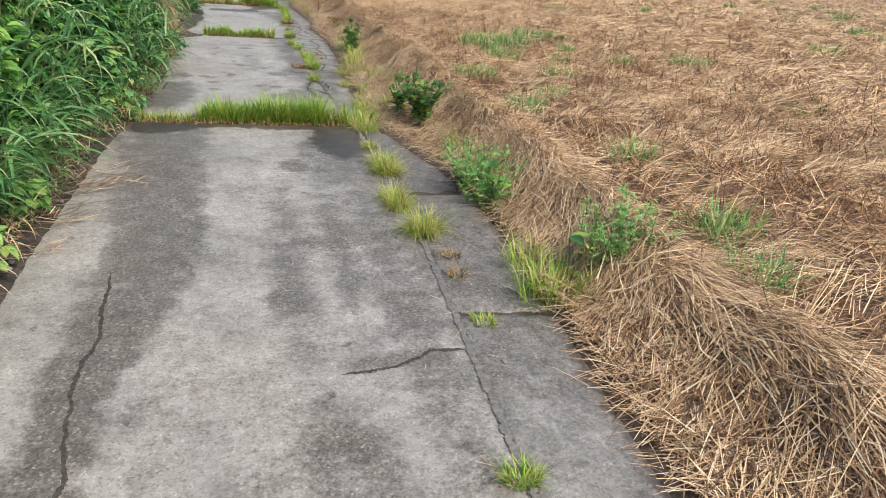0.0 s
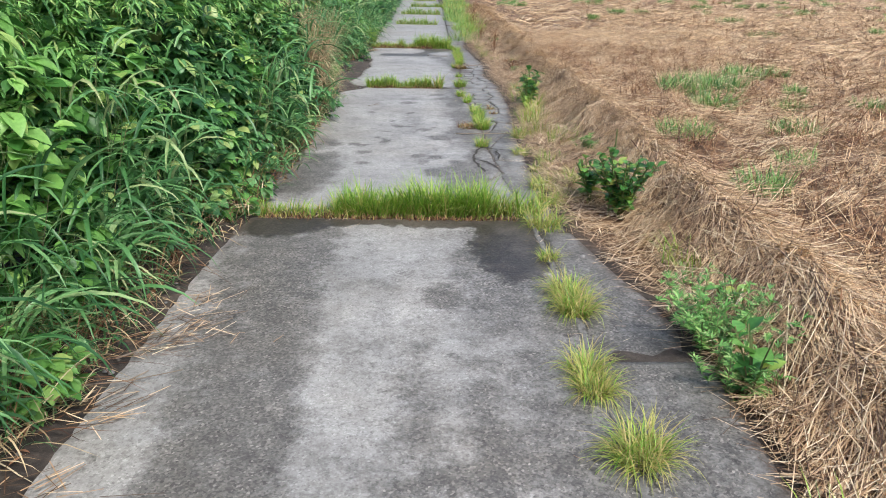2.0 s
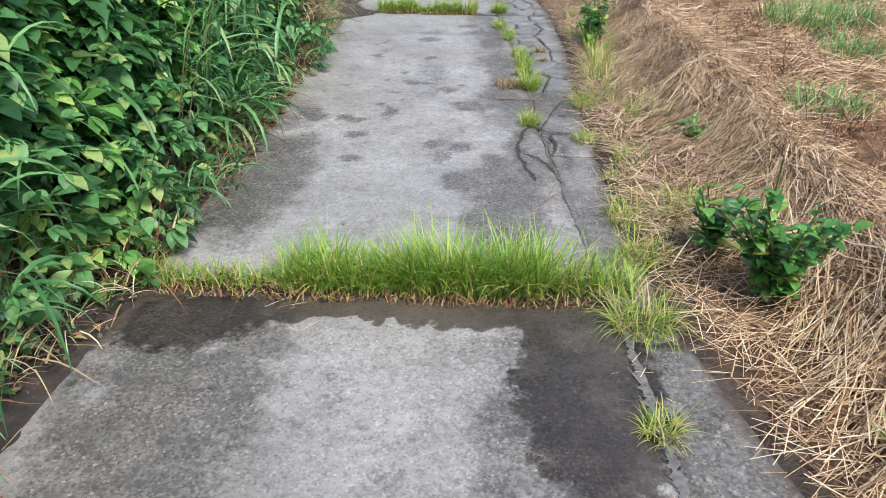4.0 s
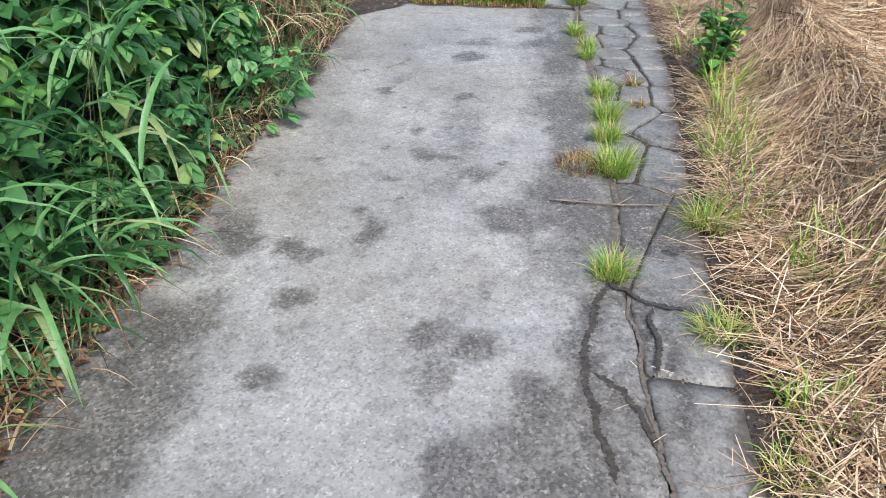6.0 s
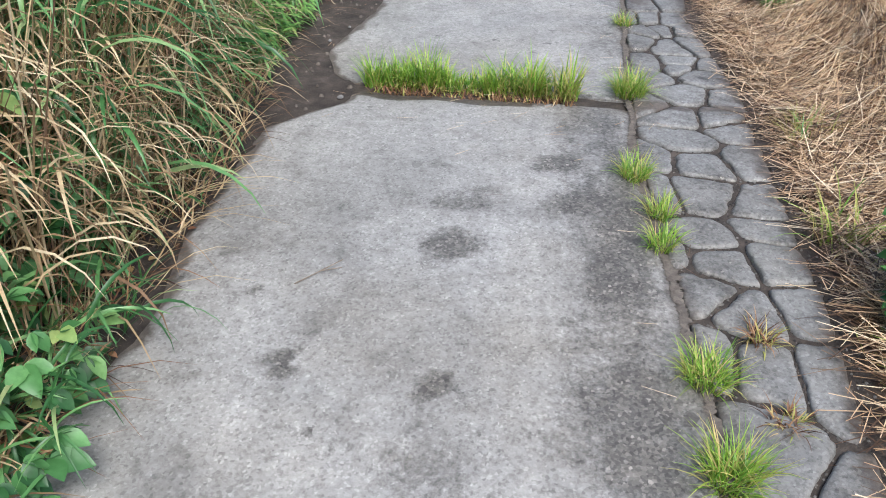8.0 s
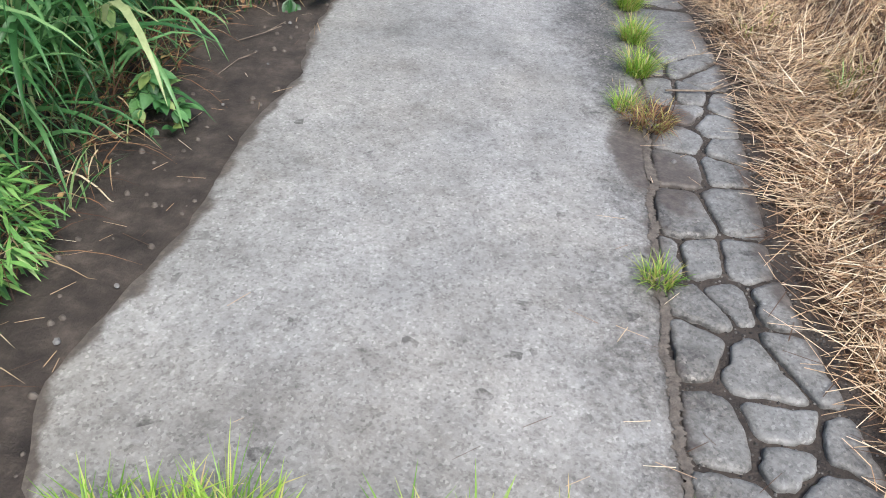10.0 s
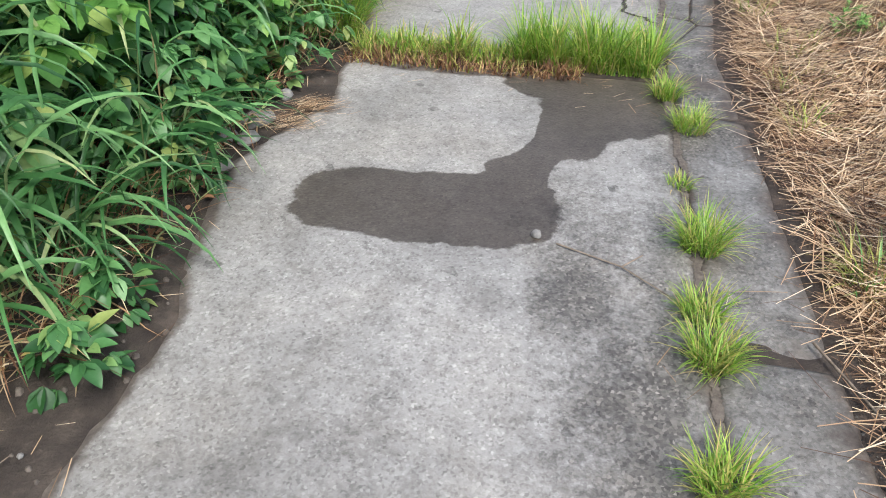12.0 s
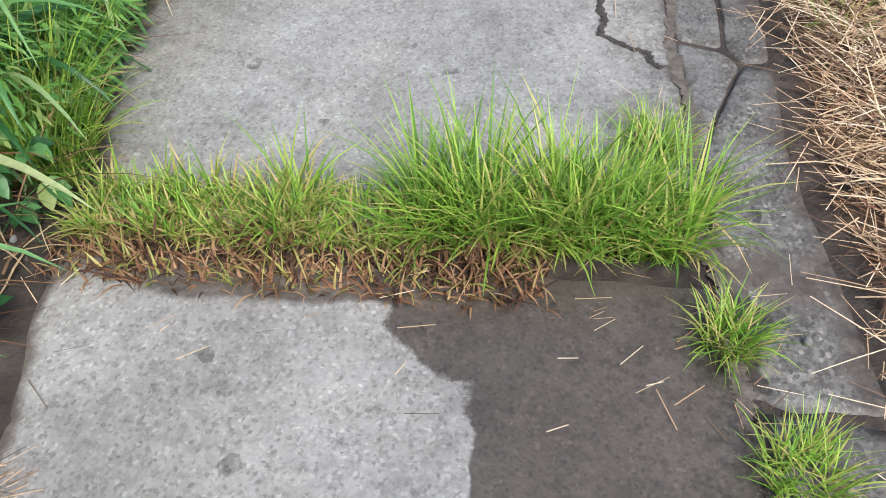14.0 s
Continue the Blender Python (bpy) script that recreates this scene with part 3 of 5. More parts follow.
crack([(.7, 7.95), (.76, 7.92), (.83, 7.86), (.95, 7.84)], .022, 61, None, "crack", "dark earth-filled crack in the concrete", .009)
crack([(.82, 7.85), (.83, 7.7), (.82, 7.5)], .026, 66, None, "crack", "dark earth-filled crack in the concrete", .009)
crack([(.53, 8.49), (.6, 8.5), (.66, 8.51)], .02, 41)
crack([(.49, 17.5), (.47, 17.24), (.46, 17.12), (.58, 17.03), (.64, 16.98)], .03, 51)


# ---- grass in the joints ----
def grass_feet(count, x0, x1, y0, y1, z=0.0):
    return np.stack([uni(x0, x1, count), uni(y0, y1, count), np.full(count, z)], 1)


def grass_row(x0, x1, y, height, per_metre, mats, slot_dry=.2, depth=.05, spill=.5):
    s = Soup()
    count = int((x1 - x0) * per_metre)
    base = grass_feet(count, x0, x1, y - depth, y + depth, -.015)
    clump = np.clip(.72 + .55 * bumps(base[:, 0], base[:, 0] * 0, .22, int(y * 7)) + .3 * bumps(base[:, 0], base[:, 0] * 0, .07, int(y * 5)), .25, 1.4)
    length = height * uni(.55, 1.25, count) * clump
    dry = rng.random(count) < slot_dry
    for slot, pick in ((0, ~dry), (1, dry)):
        b = base[pick]
        m = len(b)
        v, f = strips(b, uni(0, 6.283, m), uni(.02, .5, m), length[pick] * (1.0 if slot == 0 else .85), uni(.0035, .0085, m), uni(.2, 1.3, m) * (1 + slot * spill), GRASS_SHAPE)
        s.take(v, f, slot)
    return s.mesh("grass_strip", mats)


def build_joint_grass():
    rows = ((-.34, .62, 6.06, .29, 2700, .12, "dense bright green grass growing in the lane's joint"), (-.88, -.34, 6.06, .17, 750, .5, "thin yellowing grass at the joint's end"),
            (.6, .98, 6.1, .26, 1000, .45, "tall yellow-green grass at the joint's end"),
            (-.54, .26, 11.42, .2, 1700, .2, "green grass growing in the lane's joint"), (.2, .42, 11.42, .22, 1500, .6, "browned grass at the joint's end"),
            (.0, .62, 16.38, .3, 2900, .12, "tall bright green grass growing in the lane's joint"), (-1.08, -.8, 16.5, .4, 2600, .12, "tall soft green grass clump beside the lane"), (-1.2, -.9, 16.75, .45, 2200, .12, "tall soft green grass clump beside the lane"), (-.78, .04, 16.36, .19, 2100, .55, "short yellowed grass growing in the lane's joint"), (-.8, .3, 16.24, .12, 1500, .9, "dead brown thatch along the joint"), (-.5, .4, 11.35, .07, 700, .9, "dead brown thatch along the joint"), (-.8, .8, 5.98, .07, 700, .9, "dead brown thatch along the joint"))
    for x0, x1, y, h, d, dry, label in rows:
        tagged(new("grass_strip", grass_row(x0, x1, y, h, d, [GRASS if dry < .7 else GRASS_DRY, GRASS_DRY if dry < .7 else DEAD], dry if dry < .7 else .82, .05 if y < 16 else .085)), label, "grass", kind="stuff")
    for y in JOINTS[4:]:
        a, b = uni(-.9, -.4, 1)[0], uni(.4, .8, 1)[0]
        tagged(new("grass_strip", grass_row(a, b, y, .3, 700, [GRASS, GRASS_DRY], .3)), "distant grass growing across the lane", "grass", kind="stuff")


build_joint_grass()


def tuft(x, y, height, spread, count, mats, dry, label, z=0.0, droop=1.0, wide=1.0):
    count = int(count * 1.7)
    ob = new("grass_tuft")
    a, r = uni(0, 6.283, count), spread * np.sqrt(rng.random(count)) * .5
    base = np.stack([r * np.cos(a), r * np.sin(a), np.full(count, -.012)], 1)
    out = rng.random(count) < dry
    length = height * uni(.5, 1.2, count)
    for slot, pick in ((0, ~out), (1, out)):
        m = int(pick.sum())
        if m:
            v, f = strips(base[pick], a[pick] + rng.normal(0, 1.2, m), uni(.02, .6, m), length[pick], uni(.0024, .005, m) * wide, uni(.3, 1.5, m) * droop, GRASS_SHAPE)
            s = Soup()
            s.take(v, f)
            tagged(part("foliage" if slot == 0 else "second_foliage", s.mesh("foliage", [mats[slot]]), ob, "" if slot == 0 else "sparser blades of a second shade"), kind="stuff")
    ob.location = (x, y, z)
    return tagged(ob, label, "grass tuft", "tufts along the lane")


def build_tufts():
    bright, pale = [GRASS, GRASS_DRY], [GRASS_DRY, GRASS]
    for x, y, h, w, c in ((.79, 1.49, .13, .1, 70), (.97, 2.48, .09, .1, 50), (.71, 8.01, .17, .1, 90), (.77, 8.8, .2, .13, 150), (.75, 9.12, .17, .1, 90), (.76, 9.36, .2, .1, 120), (.75, 9.68, .17, .1, 90),
                          (.69, 10.28, .14, .08, 60), (.7, 10.47, .14, .08, 60), (.63, 10.72, .16, .09, 80), (.65, 11.47, .2, .13, 160), (.67, 12.4, .12, .09, 60), (.64, 13.42, .15, .08, 60),
                          (.72, 13.76, .2, .1, 130), (.73, 14.1, .2, .1, 130), (.74, 14.5, .2, .1, 130), (.72, 14.68, .17, .1, 90), (.74, 15.02, .22, .12, 150), (.75, 15.82, .17, .13, 110), (.66, 16.1, .18, .1, 90), (.56, 16.64, .2, .12, 120), (.69, 15.38, .09, .08, 45)):
        tuft(x, y, h * .7, w, int(c * 1.5), bright, .3, "small bright green grass tuft rooted in the joint", droop=1.0)
    for x, y, h, w, c in ((.93, 3.51, .25, .14, 220), (.87, 3.93, .2, .12, 150), (.86, 4.08, .2, .12, 130), (.92, 4.62, .24, .13, 200), (.91, 4.8, .24, .12, 170), (.9, 5.3, .14, .1, 70), (.95, 5.86, .26, .2, 110),
                          (1.05, 6.35, .2, .18, 110), (1.06, 6.72, .2, .2, 110), (1.1, 7.2, .13, .14, 50), (1.08, 8.4, .22, .12, 90), (1.02, 7.74, .16, .12, 70)):
        tuft(x, y, h * .74, w, int(c * 1.3), pale, .3, "yellowish green grass tuft rooted beside the joint", droop=1.7)
    for x, y, h, w, c in ((.97, 2.95, .11, .08, 26), (.73, 13.33, .12, .16, 170), (.63, 8.83, .08, .2, 190), (.92, 9.86, .09, .07, 50), (.93, 9.56, .07, .08, 60), (1.0, 3.2, .06, .1, 60)):
        tuft(x, y, h, w, c, [DEAD, GRASS_DRY], .3, "withered brown grass tuft rooted in the concrete", droop=1.5)


build_tufts()


# ---- the weed thicket along the lane ----
def leaf_cloud(s, base, az, lean, size, slot, fan=(-.75, 0, .75), shape=LEAF_SHAPE, slim=.55, cross=3):
    """Leaves of three leaflets that fan from one stalk."""
    m = len(base)
    for off in fan:
        k = 1.0 if off == 0 else .8
        v, f = strips(base, az + off, lean + uni(-.15, .15, m), size * k, size * slim * k, uni(.2, .9, m), shape, cross, uni(.1, .5, 1)[0], uni(-.4, .4, m))
        s.take(v, f, slot)


def weed_top(y):
    return 1.85 + .4 * bumps(y, y * 0, 2.4, 61) + .2 * bumps(y, y * 0, .7, 62)


def clump_leaves(s, cx, cy, z0, height, spread, count, size, slot, fan=(-.8, 0, .8), slim=.55, shape=LEAF_SHAPE, cross=3):
    """Leaves over the outside of one rounded weed clump, drooping outwards."""
    a, u = uni(0, 6.283, count), rng.random(count)
    out = np.sqrt(rng.random(count)) * .5 + .5
    belly = np.sin(np.clip(u * 1.15 + .12, 0, 1) * math.pi) ** .7
    r = spread * out * belly
    base = np.stack([cx + r * np.cos(a), cy + r * np.sin(a), z0 + u * height], 1)
    leaf_cloud(s, base, a + uni(-.7, .7, count), uni(1.1, 2.3, count), uni(size * .65, size * 1.3, count), slot, fan, shape, slim, cross)


def reed(s, x, y, height, az, lean, leaves, size=1.0):
    """One tall grass culm with long arching leaves set alternately along it."""
    t = np.linspace(.15, 1.0, leaves) + uni(-.04, .04, leaves)
    bow = lean * (.4 + t)
    base = np.stack([x + height * t * np.sin(bow) * math.cos(az), y + height * t * np.sin(bow) * math.sin(az), height * t * np.cos(bow)], 1)
    turn = az + np.where(np.arange(leaves) % 2 == 0, .9, -.9) + uni(-.9, .9, leaves)
    v, f = strips(base, turn, uni(.25, .8, leaves), uni(.25, .55, leaves) * size, uni(.011, .024, leaves) * size, uni(1.3, 2.7, leaves), (.5, .9, 1, .92, .75, .45, .04), 3, .35, uni(-.5, .5, leaves))
    s.take(v, f, 0)
    one = np.array([1.0])
    v, f = strips(np.array([[x, y, -.02]]), one * az, one * lean * .4, one * height, one * .006, one * lean, STALK_SHAPE, 3, .9)
    s.take(v, f, 1)


broad_share = curve_of([(-5, .7), (1, .7), (2, .78), (3.4, .75), (4.5, .62), (5.4, .8), (9.8, .82), (10.1, .4), (11.2, .35), (12, .4), (13.6, .4), (14.2, .85), (16.3, .85), (16.8, .3), (18, .6), (30, .6)])


def build_thicket():
    broad, feather, grass = Soup(), Soup(), Soup()
    for row, (d, h0, h1, step) in enumerate(((.1, .25, .55, .24), (.26, .65, 1.15, .27), (.46, 1.2, 1.75, .32), (.8, 1.7, 2.15, .4), (1.3, 1.9, 2.3, .55))):
        y = -.8
        while y < 20:
            y += step * uni(.7, 1.3, 1)[0]
            kind = .5 + .8 * bumps(np.array([y * 1.0]), np.array([row * .9]), 1.2, 81)[0] + .16 * rng.normal()
            h = uni(h0, h1, 1)[0] * (1 + .15 * bumps(np.array([y]), np.array([0.0]), 2.0, 82)[0])
            x = float(weed_line(y)) - d - uni(0, .18, 1)[0]
            z0 = 0 if row < 2 else h * .25
            if row == 0 and (9.4 < y < 11.2 or 11.9 < y < 13.7 or rng.random() < .35):
                continue
            if kind < broad_share(y) + (-.12, -.08, .0, .1, .15)[row]:
                clump_leaves(broad, x, y, z0, h - z0, uni(.17, .3, 1)[0] * (1 + .2 * row), int((90, 170, 210, 165, 130)[row]), (.075, .09, .115, .14, .16)[row], 0, (-.85, 0, .85), .6, LEAF_SHAPE if row < 3 else PLAIN_LEAF)
                # higher rows take the lighter leaves more often: top light painted as leaf colour
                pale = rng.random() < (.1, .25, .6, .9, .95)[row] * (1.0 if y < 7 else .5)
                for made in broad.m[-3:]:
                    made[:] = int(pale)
            elif kind < broad_share(y) + (-.12, -.04, .14, .25, 9)[row] or 11.2 < y < 12.0 or 16.4 < y < 17.2:
                clump_leaves(feather, x, y, z0, h - z0, uni(.15, .25, 1)[0], 300, .075, 0, (-.5, .5), .17, PLAIN_LEAF, 2)
            else:
                for _ in range(7):
                    reed(grass, x + uni(-.16, .16, 1)[0], y + uni(-.18, .18, 1)[0], h * uni(.6, 1.0, 1)[0], uni(-1.3, 1.3, 1)[0], uni(.05, .3, 1)[0], 7)
    # reeds that lean out of the thicket's face
    for _ in range(290):
        y = uni(-1, 19, 1)[0] if rng.random() < .85 else uni(1.5, 5, 1)[0]
        if (bumps(np.array([y]), np.array([0.0]), 1.5, 83)[0] < -.12 and rng.random() < .75) or ((y < 3.6 or 8.2 < y < 10) and rng.random() < .75):
            continue
        x = float(weed_line(y)) - uni(.05, .5, 1)[0]
        reed(grass, x, y, uni(.3, 1.1, 1)[0], uni(-.9, .9, 1)[0], uni(.1, .42, 1)[0], int(rng.integers(4, 8)))
    for cy in (9.15, 9.3, 9.42, 6.75, 6.5):
        for _ in range(3):
            reed(grass, float(weed_line(cy)) - .12, cy + uni(-.1, .1, 1)[0], uni(.25, .38, 1)[0], uni(-.4, .5, 1)[0], uni(.6, .95, 1)[0], 6, .62)
    # pale feathery shoots in the thicket's upper half
    for k in range(40):
        y = .6 + k * .24 + uni(-.1, .1, 1)[0]
        low = uni(.75, 1.25, 1)[0]
        clump_leaves(feather, float(weed_line(y)) - .3 - .35 * (low - .6), y, low, uni(.5, .9, 1)[0], uni(.12, .22, 1)[0], 170, .085, 0, (-.5, .5), .19, PLAIN_LEAF, 2)
    # green among the dry grass, a climbing vine and a bright feathery clump
    for _ in range(90):
        y = uni(9.7, 11.4, 1)[0]
        reed(grass, float(weed_line(y)) - uni(.08, .4, 1)[0], y, uni(.35, .95, 1)[0], uni(-1.0, 1.0, 1)[0], uni(.02, .16, 1)[0], 6, .7)
    for k in range(8):
        clump_leaves(broad, -1.12 - .03 * k, 9.55 + .06 * (k % 3), .1 + .13 * k, .22, .13, 30, .085, 0)
    for y in (11.35, 11.6, 11.85, 12.1, 16.55, 16.75, 16.95):
        clump_leaves(feather, float(weed_line(y)) - .12, y, 0, uni(.35, .6, 1)[0], .2, 420, .1, 0, (-.5, .5), .14, PLAIN_LEAF, 2)
    for x, y in ((-.86, 14.35), (-.8, 14.1), (-1.0, 12.9), (-.95, 15.05), (-.98, 8.2), (-.95, 7.3)):
        clump_leaves(broad, x, y, 0, .2, .1, 34, .07, 0)
    # the far stretch
    count = 7000
    y, d = uni(20, 64, count), 1.4 * rng.random(count) ** 1.5 - .05
    z = weed_top(y) * np.clip(.3 + d * 1.3, 0, 1) * rng.random(count) ** .7
    leaf_cloud(broad, np.stack([weed_line(y) - d, y, z], 1), uni(-2.2, 1.4, count), uni(.7, 1.8, count), uni(.14, .28, count), 0, (0,), PLAIN_LEAF, .6)
    count = 5000
    y, d = uni(20, 64, count), uni(-.06, .9, count)
    v, f = strips(np.stack([weed_line(y) - d, y, uni(0, 1.5, count) * np.clip(.2 + d, 0, 1)], 1), uni(-1.5, 1.5, count), uni(.1, .9, count), uni(.4, .9, count), uni(.02, .045, count), uni(.5, 1.8, count), (.6, 1, .7, .04))
    grass.take(v, f)
    # leafy filling in the thicket's depth
    count = 8500
    y, d = uni(-.8, 20, count), uni(.4, 2.4, count)
    z = weed_top(y) * np.clip(.15 + d * .7, 0, 1) * rng.random(count)
    leaf_cloud(broad, np.stack([weed_line(y) - d, y, z], 1), uni(-2.2, 2.2, count), uni(.9, 1.8, count), uni(.1, .19, count), 0, (0,), PLAIN_LEAF, .65)
    tagged(new("broadleaf_thicket", broad.mesh("broadleaf_thicket", [BROAD, BROAD_LIT])), "tall dense green broadleaf weeds beside the lane", "weeds", kind="stuff")
    tagged(new("feathery_weeds", feather.mesh("feathery_weeds", [SPRAY])), "feathery light green weed shoots in the thicket", "weeds", kind="stuff")
    tagged(new("long_grass", grass.mesh("long_grass", [REED, STEM])), "long arching green grass leaning over the lane", "grass", kind="stuff")

    s = Soup()
    count = 5200
    y, d = uni(-1, 20, count), .6 * rng.random(count) ** 1.3 - .06
    brown = (y > 9.5) & (y < 11.3)
    some = (bumps(y, y * 0, 1.7, 67) > .15) | brown | ((y > 3) & (y < 5)) | ((y > 7.6) & (y < 8.4)) | (rng.random(count) < .25)
    y, d, brown = y[some], d[some], brown[some]
    count = len(y)
    tall = np.where(brown, .3 * np.clip(.25 + d * 2, 0, 1), .14)
    v, f = strips(np.stack([weed_line(y) - d, y, rng.random(count) * tall + .005], 1), uni(-1.9, 1.9, count), np.where(brown, uni(.1, .9, count), uni(.6, 1.6, count)), np.where(brown, uni(.15, .45, count), uni(.07, .24, count)), uni(.003, .008, count), uni(.5, 1.9, count), GRASS_SHAPE)
    v[:, 2] = np.maximum(v[:, 2], .006)
    s.take(v, f, 0)
    count = 620
    y, d = uni(9.5, 11.5, count), uni(.1, .5, count)
    v, f = strips(np.stack([weed_line(y) - d, y, np.full(count, -.02)], 1), uni(-1.5, 1.5, count), uni(.0, .3, count), uni(.5, 1.1, count), uni(.004, .008, count), uni(.1, .6, count), STALK_SHAPE)
    s.take(v, f, 0)
    count = 1250
    y, d = uni(9.4, 11.6, count), uni(.05, .5, count)
    v, f = strips(np.stack([weed_line(y) - d, y, uni(.25, 1.1, count) * np.clip(.4 + d * 1.4, 0, 1)], 1), uni(-1.1, 1.1, count), uni(.1, .45, count), uni(.22, .45, count), uni(.006, .013, count), uni(2.0, 3.0, count), (.6, 1, .9, .7, .4, .05))
    v[:, 2] = np.maximum(v[:, 2], .008)
    s.take(v, f, 0)
    count = 4200
    y, d = uni(-1, 19, count), .45 * rng.random(count) - .02
    some = (bumps(y, y * 0, 1.1, 69) > -.1) | (rng.random(count) < .35)
    y, d = y[some], d[some]
    count = len(y)
    v, f = strips(np.stack([weed_line(y) - d, y, rng.random(count) * .25 * np.clip(.2 + d * 2, 0, 1)], 1), uni(-1.6, 1.6, count), uni(.1, 1.2, count), uni(.1, .4, count), uni(.003, .007, count), uni(.4, 1.6, count), GRASS_SHAPE)
    v[:, 2] = np.maximum(v[:, 2], .005)
    s.take(v, f, 1)
    tagged(new("dead_stems", s.mesh("dead_stems", [DRY, DEAD])), "dead tan stems and blades under the weeds", "dry grass", kind="stuff")
    s = Soup()
    count = 3600
    y, d = uni(-1, 20, count), uni(-.03, .35, count)
    thin = bumps(y, y * 0, .8, 68) > -.2
    y, d = y[thin], d[thin]
    count = len(y)
    v, f = strips(np.stack([weed_line(y) - d, y, np.full(count, -.01)], 1), uni(0, 6.283, count), uni(.1, .7, count), uni(.08, .26, count), uni(.005, .01, count), uni(.4, 1.8, count), GRASS_SHAPE)
    s.take(v, f, 0)
    tagged(new("verge_grass", s.mesh("verge_grass", [REED])), "short green grass at the foot of the weeds", "grass", kind="stuff")


build_thicket()


def build_litter():
    """Curled fallen leaves on the mud under the weeds."""
    s = Soup()
    count = 1500
    y = np.where(rng.random(count) < .4, 7.9 + rng.normal(0, .45, count), uni(1, 18, count))
    x = weed_line(y) - .22 * rng.random(count) + .03
    z = np.maximum(ground_height(x, y), 0) + uni(.004, .014, count)
    v, f = strips(np.stack([x, y, z], 1), uni(0, 6.283, count), uni(1.2, 1.7, count), uni(.02, .05, count), uni(.01, .025, count), uni(-.4, .5, count), LEAF_SHAPE, 3, .6)
    s.take(v, f)
    tagged(new("leaf_litter", s.mesh("leaf_litter", [LITTER])), "curled reddish-brown fallen leaves under the weeds", "leaves", kind="stuff")


LITTER = leafy("fallen_leaves", (0.07, 0.035, 0.02), (0.2, 0.09, 0.045), (0.36, 0.19, 0.1), (0.5, 0.42, 0.14), 0.7, 0.1)
build_litter()


# ---- straw: the raked bank and the mown field ----
def lie_on_ground(v, k, lift):
    """Lay strips of k rows on the ground, keeping their own small rise."""
    v[:, 2] = v[:, 2] + ground_height(v[:, 0], v[:, 1]) + lift
    return v


def build_straw():
    s = Soup()
    count = 42000
    y = uni(-.5, 22, count)
    t = rng.normal(0, 1, count)
    x = CREST + .07 * bumps(y * 0, y, 2.0, 5) + .02 + t * .13
    flow = np.where(rng.random(count) < .55, -1.85, -.95) + .45 * bumps(y, y * 0, 1.3, 71) + rng.normal(0, .24, count)
    rise = .012 + uni(.002, .1, count) * np.clip(1.2 - np.abs(t) * .4, .3, 1) * (.6 + .6 * np.abs(bumps(x * 2, y, .4, 75)))
    v, f = strips(np.stack([x, y, rise], 1), flow, uni(1.25, 1.58, count), uni(.2, .55, count), uni(.002, .004, count), uni(-.1, .6, count), STRAW_SHAPE)
    s.take(lie_on_ground(v, 4, .004), f)
    count = 18000
    y = uni(-.5, 22, count)
    x = CREST + .07 * bumps(y * 0, y, 2.0, 5) - uni(-.05, .42, count)
    ok = (x > 1.66) | (y < 4.7) | (y > 6.4)
    x, y = x[ok], y[ok]
    count = len(y)
    v, f = strips(np.stack([x, y, uni(.014, .06, count)], 1), -2.25 + .5 * bumps(y, y * 0, .9, 76) + rng.normal(0, .28, count), uni(1.35, 1.6, count), uni(.1, .32, count), uni(.0024, .0048, count), uni(0, .3, count), STRAW_SHAPE)
    v[:, 0] = np.maximum(v[:, 0], right_edge(v[:, 1]) + .02)
    s.take(lie_on_ground(v, 4, .006), f)
    # tousled bundles over the ridge, its foot and the verge
    bundles, each = 5200, 26
    cy = uni(-.5, 30, bundles)
    foot = (rng.random(bundles) < .5) & ((cy < 4.7) | (cy > 6.4))
    crest = CREST + .07 * bumps(cy * 0, cy, 2.0, 5)
    edge = right_edge(cy)
    cx = np.where(foot, edge + .12 + (crest - edge - .1) * rng.random(bundles), crest + rng.normal(0, .13, bundles))
    way = np.where(foot, -.6 + 1.5 * bumps(cx, cy, .9, 77), np.where(rng.random(bundles) < .5, -1.9, -1.0)) + rng.normal(0, .4, bundles)
    slot = np.where(rng.random(bundles) < np.where(foot, np.where(cy < 3.8, .6, .38), .1), 2, np.where(rng.random(bundles) < np.where(foot, .7, .12), 0, 1))
    slot = np.where(foot & (cy > 5.5) & (cy < 10.5) & (rng.random(bundles) < .3), 3, slot)
    wide_b, hump = uni(.025, .09, bundles), uni(.02, .09, bundles) * np.where(foot, .6, 1)
    for k in range(4):
        pick = np.repeat(np.nonzero(slot == k)[0], each)
        m = len(pick)
        side, along = rng.normal(0, 1, m) * wide_b[pick], rng.normal(0, .09, m)
        x = cx[pick] - np.sin(way[pick]) * side + np.cos(way[pick]) * along
        y = cy[pick] + np.cos(way[pick]) * side + np.sin(way[pick]) * along
        z = hump[pick] * np.exp(-(side / (wide_b[pick] * 1.2)) ** 2) * rng.random(m) ** .6 + .008
        grow = 1 + np.clip(y - 18, 0, 12) * .1
        v, f = strips(np.stack([x, y, z], 1), way[pick] + rng.normal(0, .2, m), uni(1.25, 1.6, m), np.where(foot[pick], uni(.08, .3, m), uni(.18, .5, m)), uni(.0022, .0048, m) * grow, np.where(foot[pick], uni(-.2, 1.1, m), uni(-.1, .6, m)), STALK_SHAPE)
        v[:, 0] = np.maximum(v[:, 0], right_edge(v[:, 1]) + .05 + .06 * bumps(v[:, 1], v[:, 1] * 0, .5, 78))
        s.take(lie_on_ground(v, 4, .004), f, k)
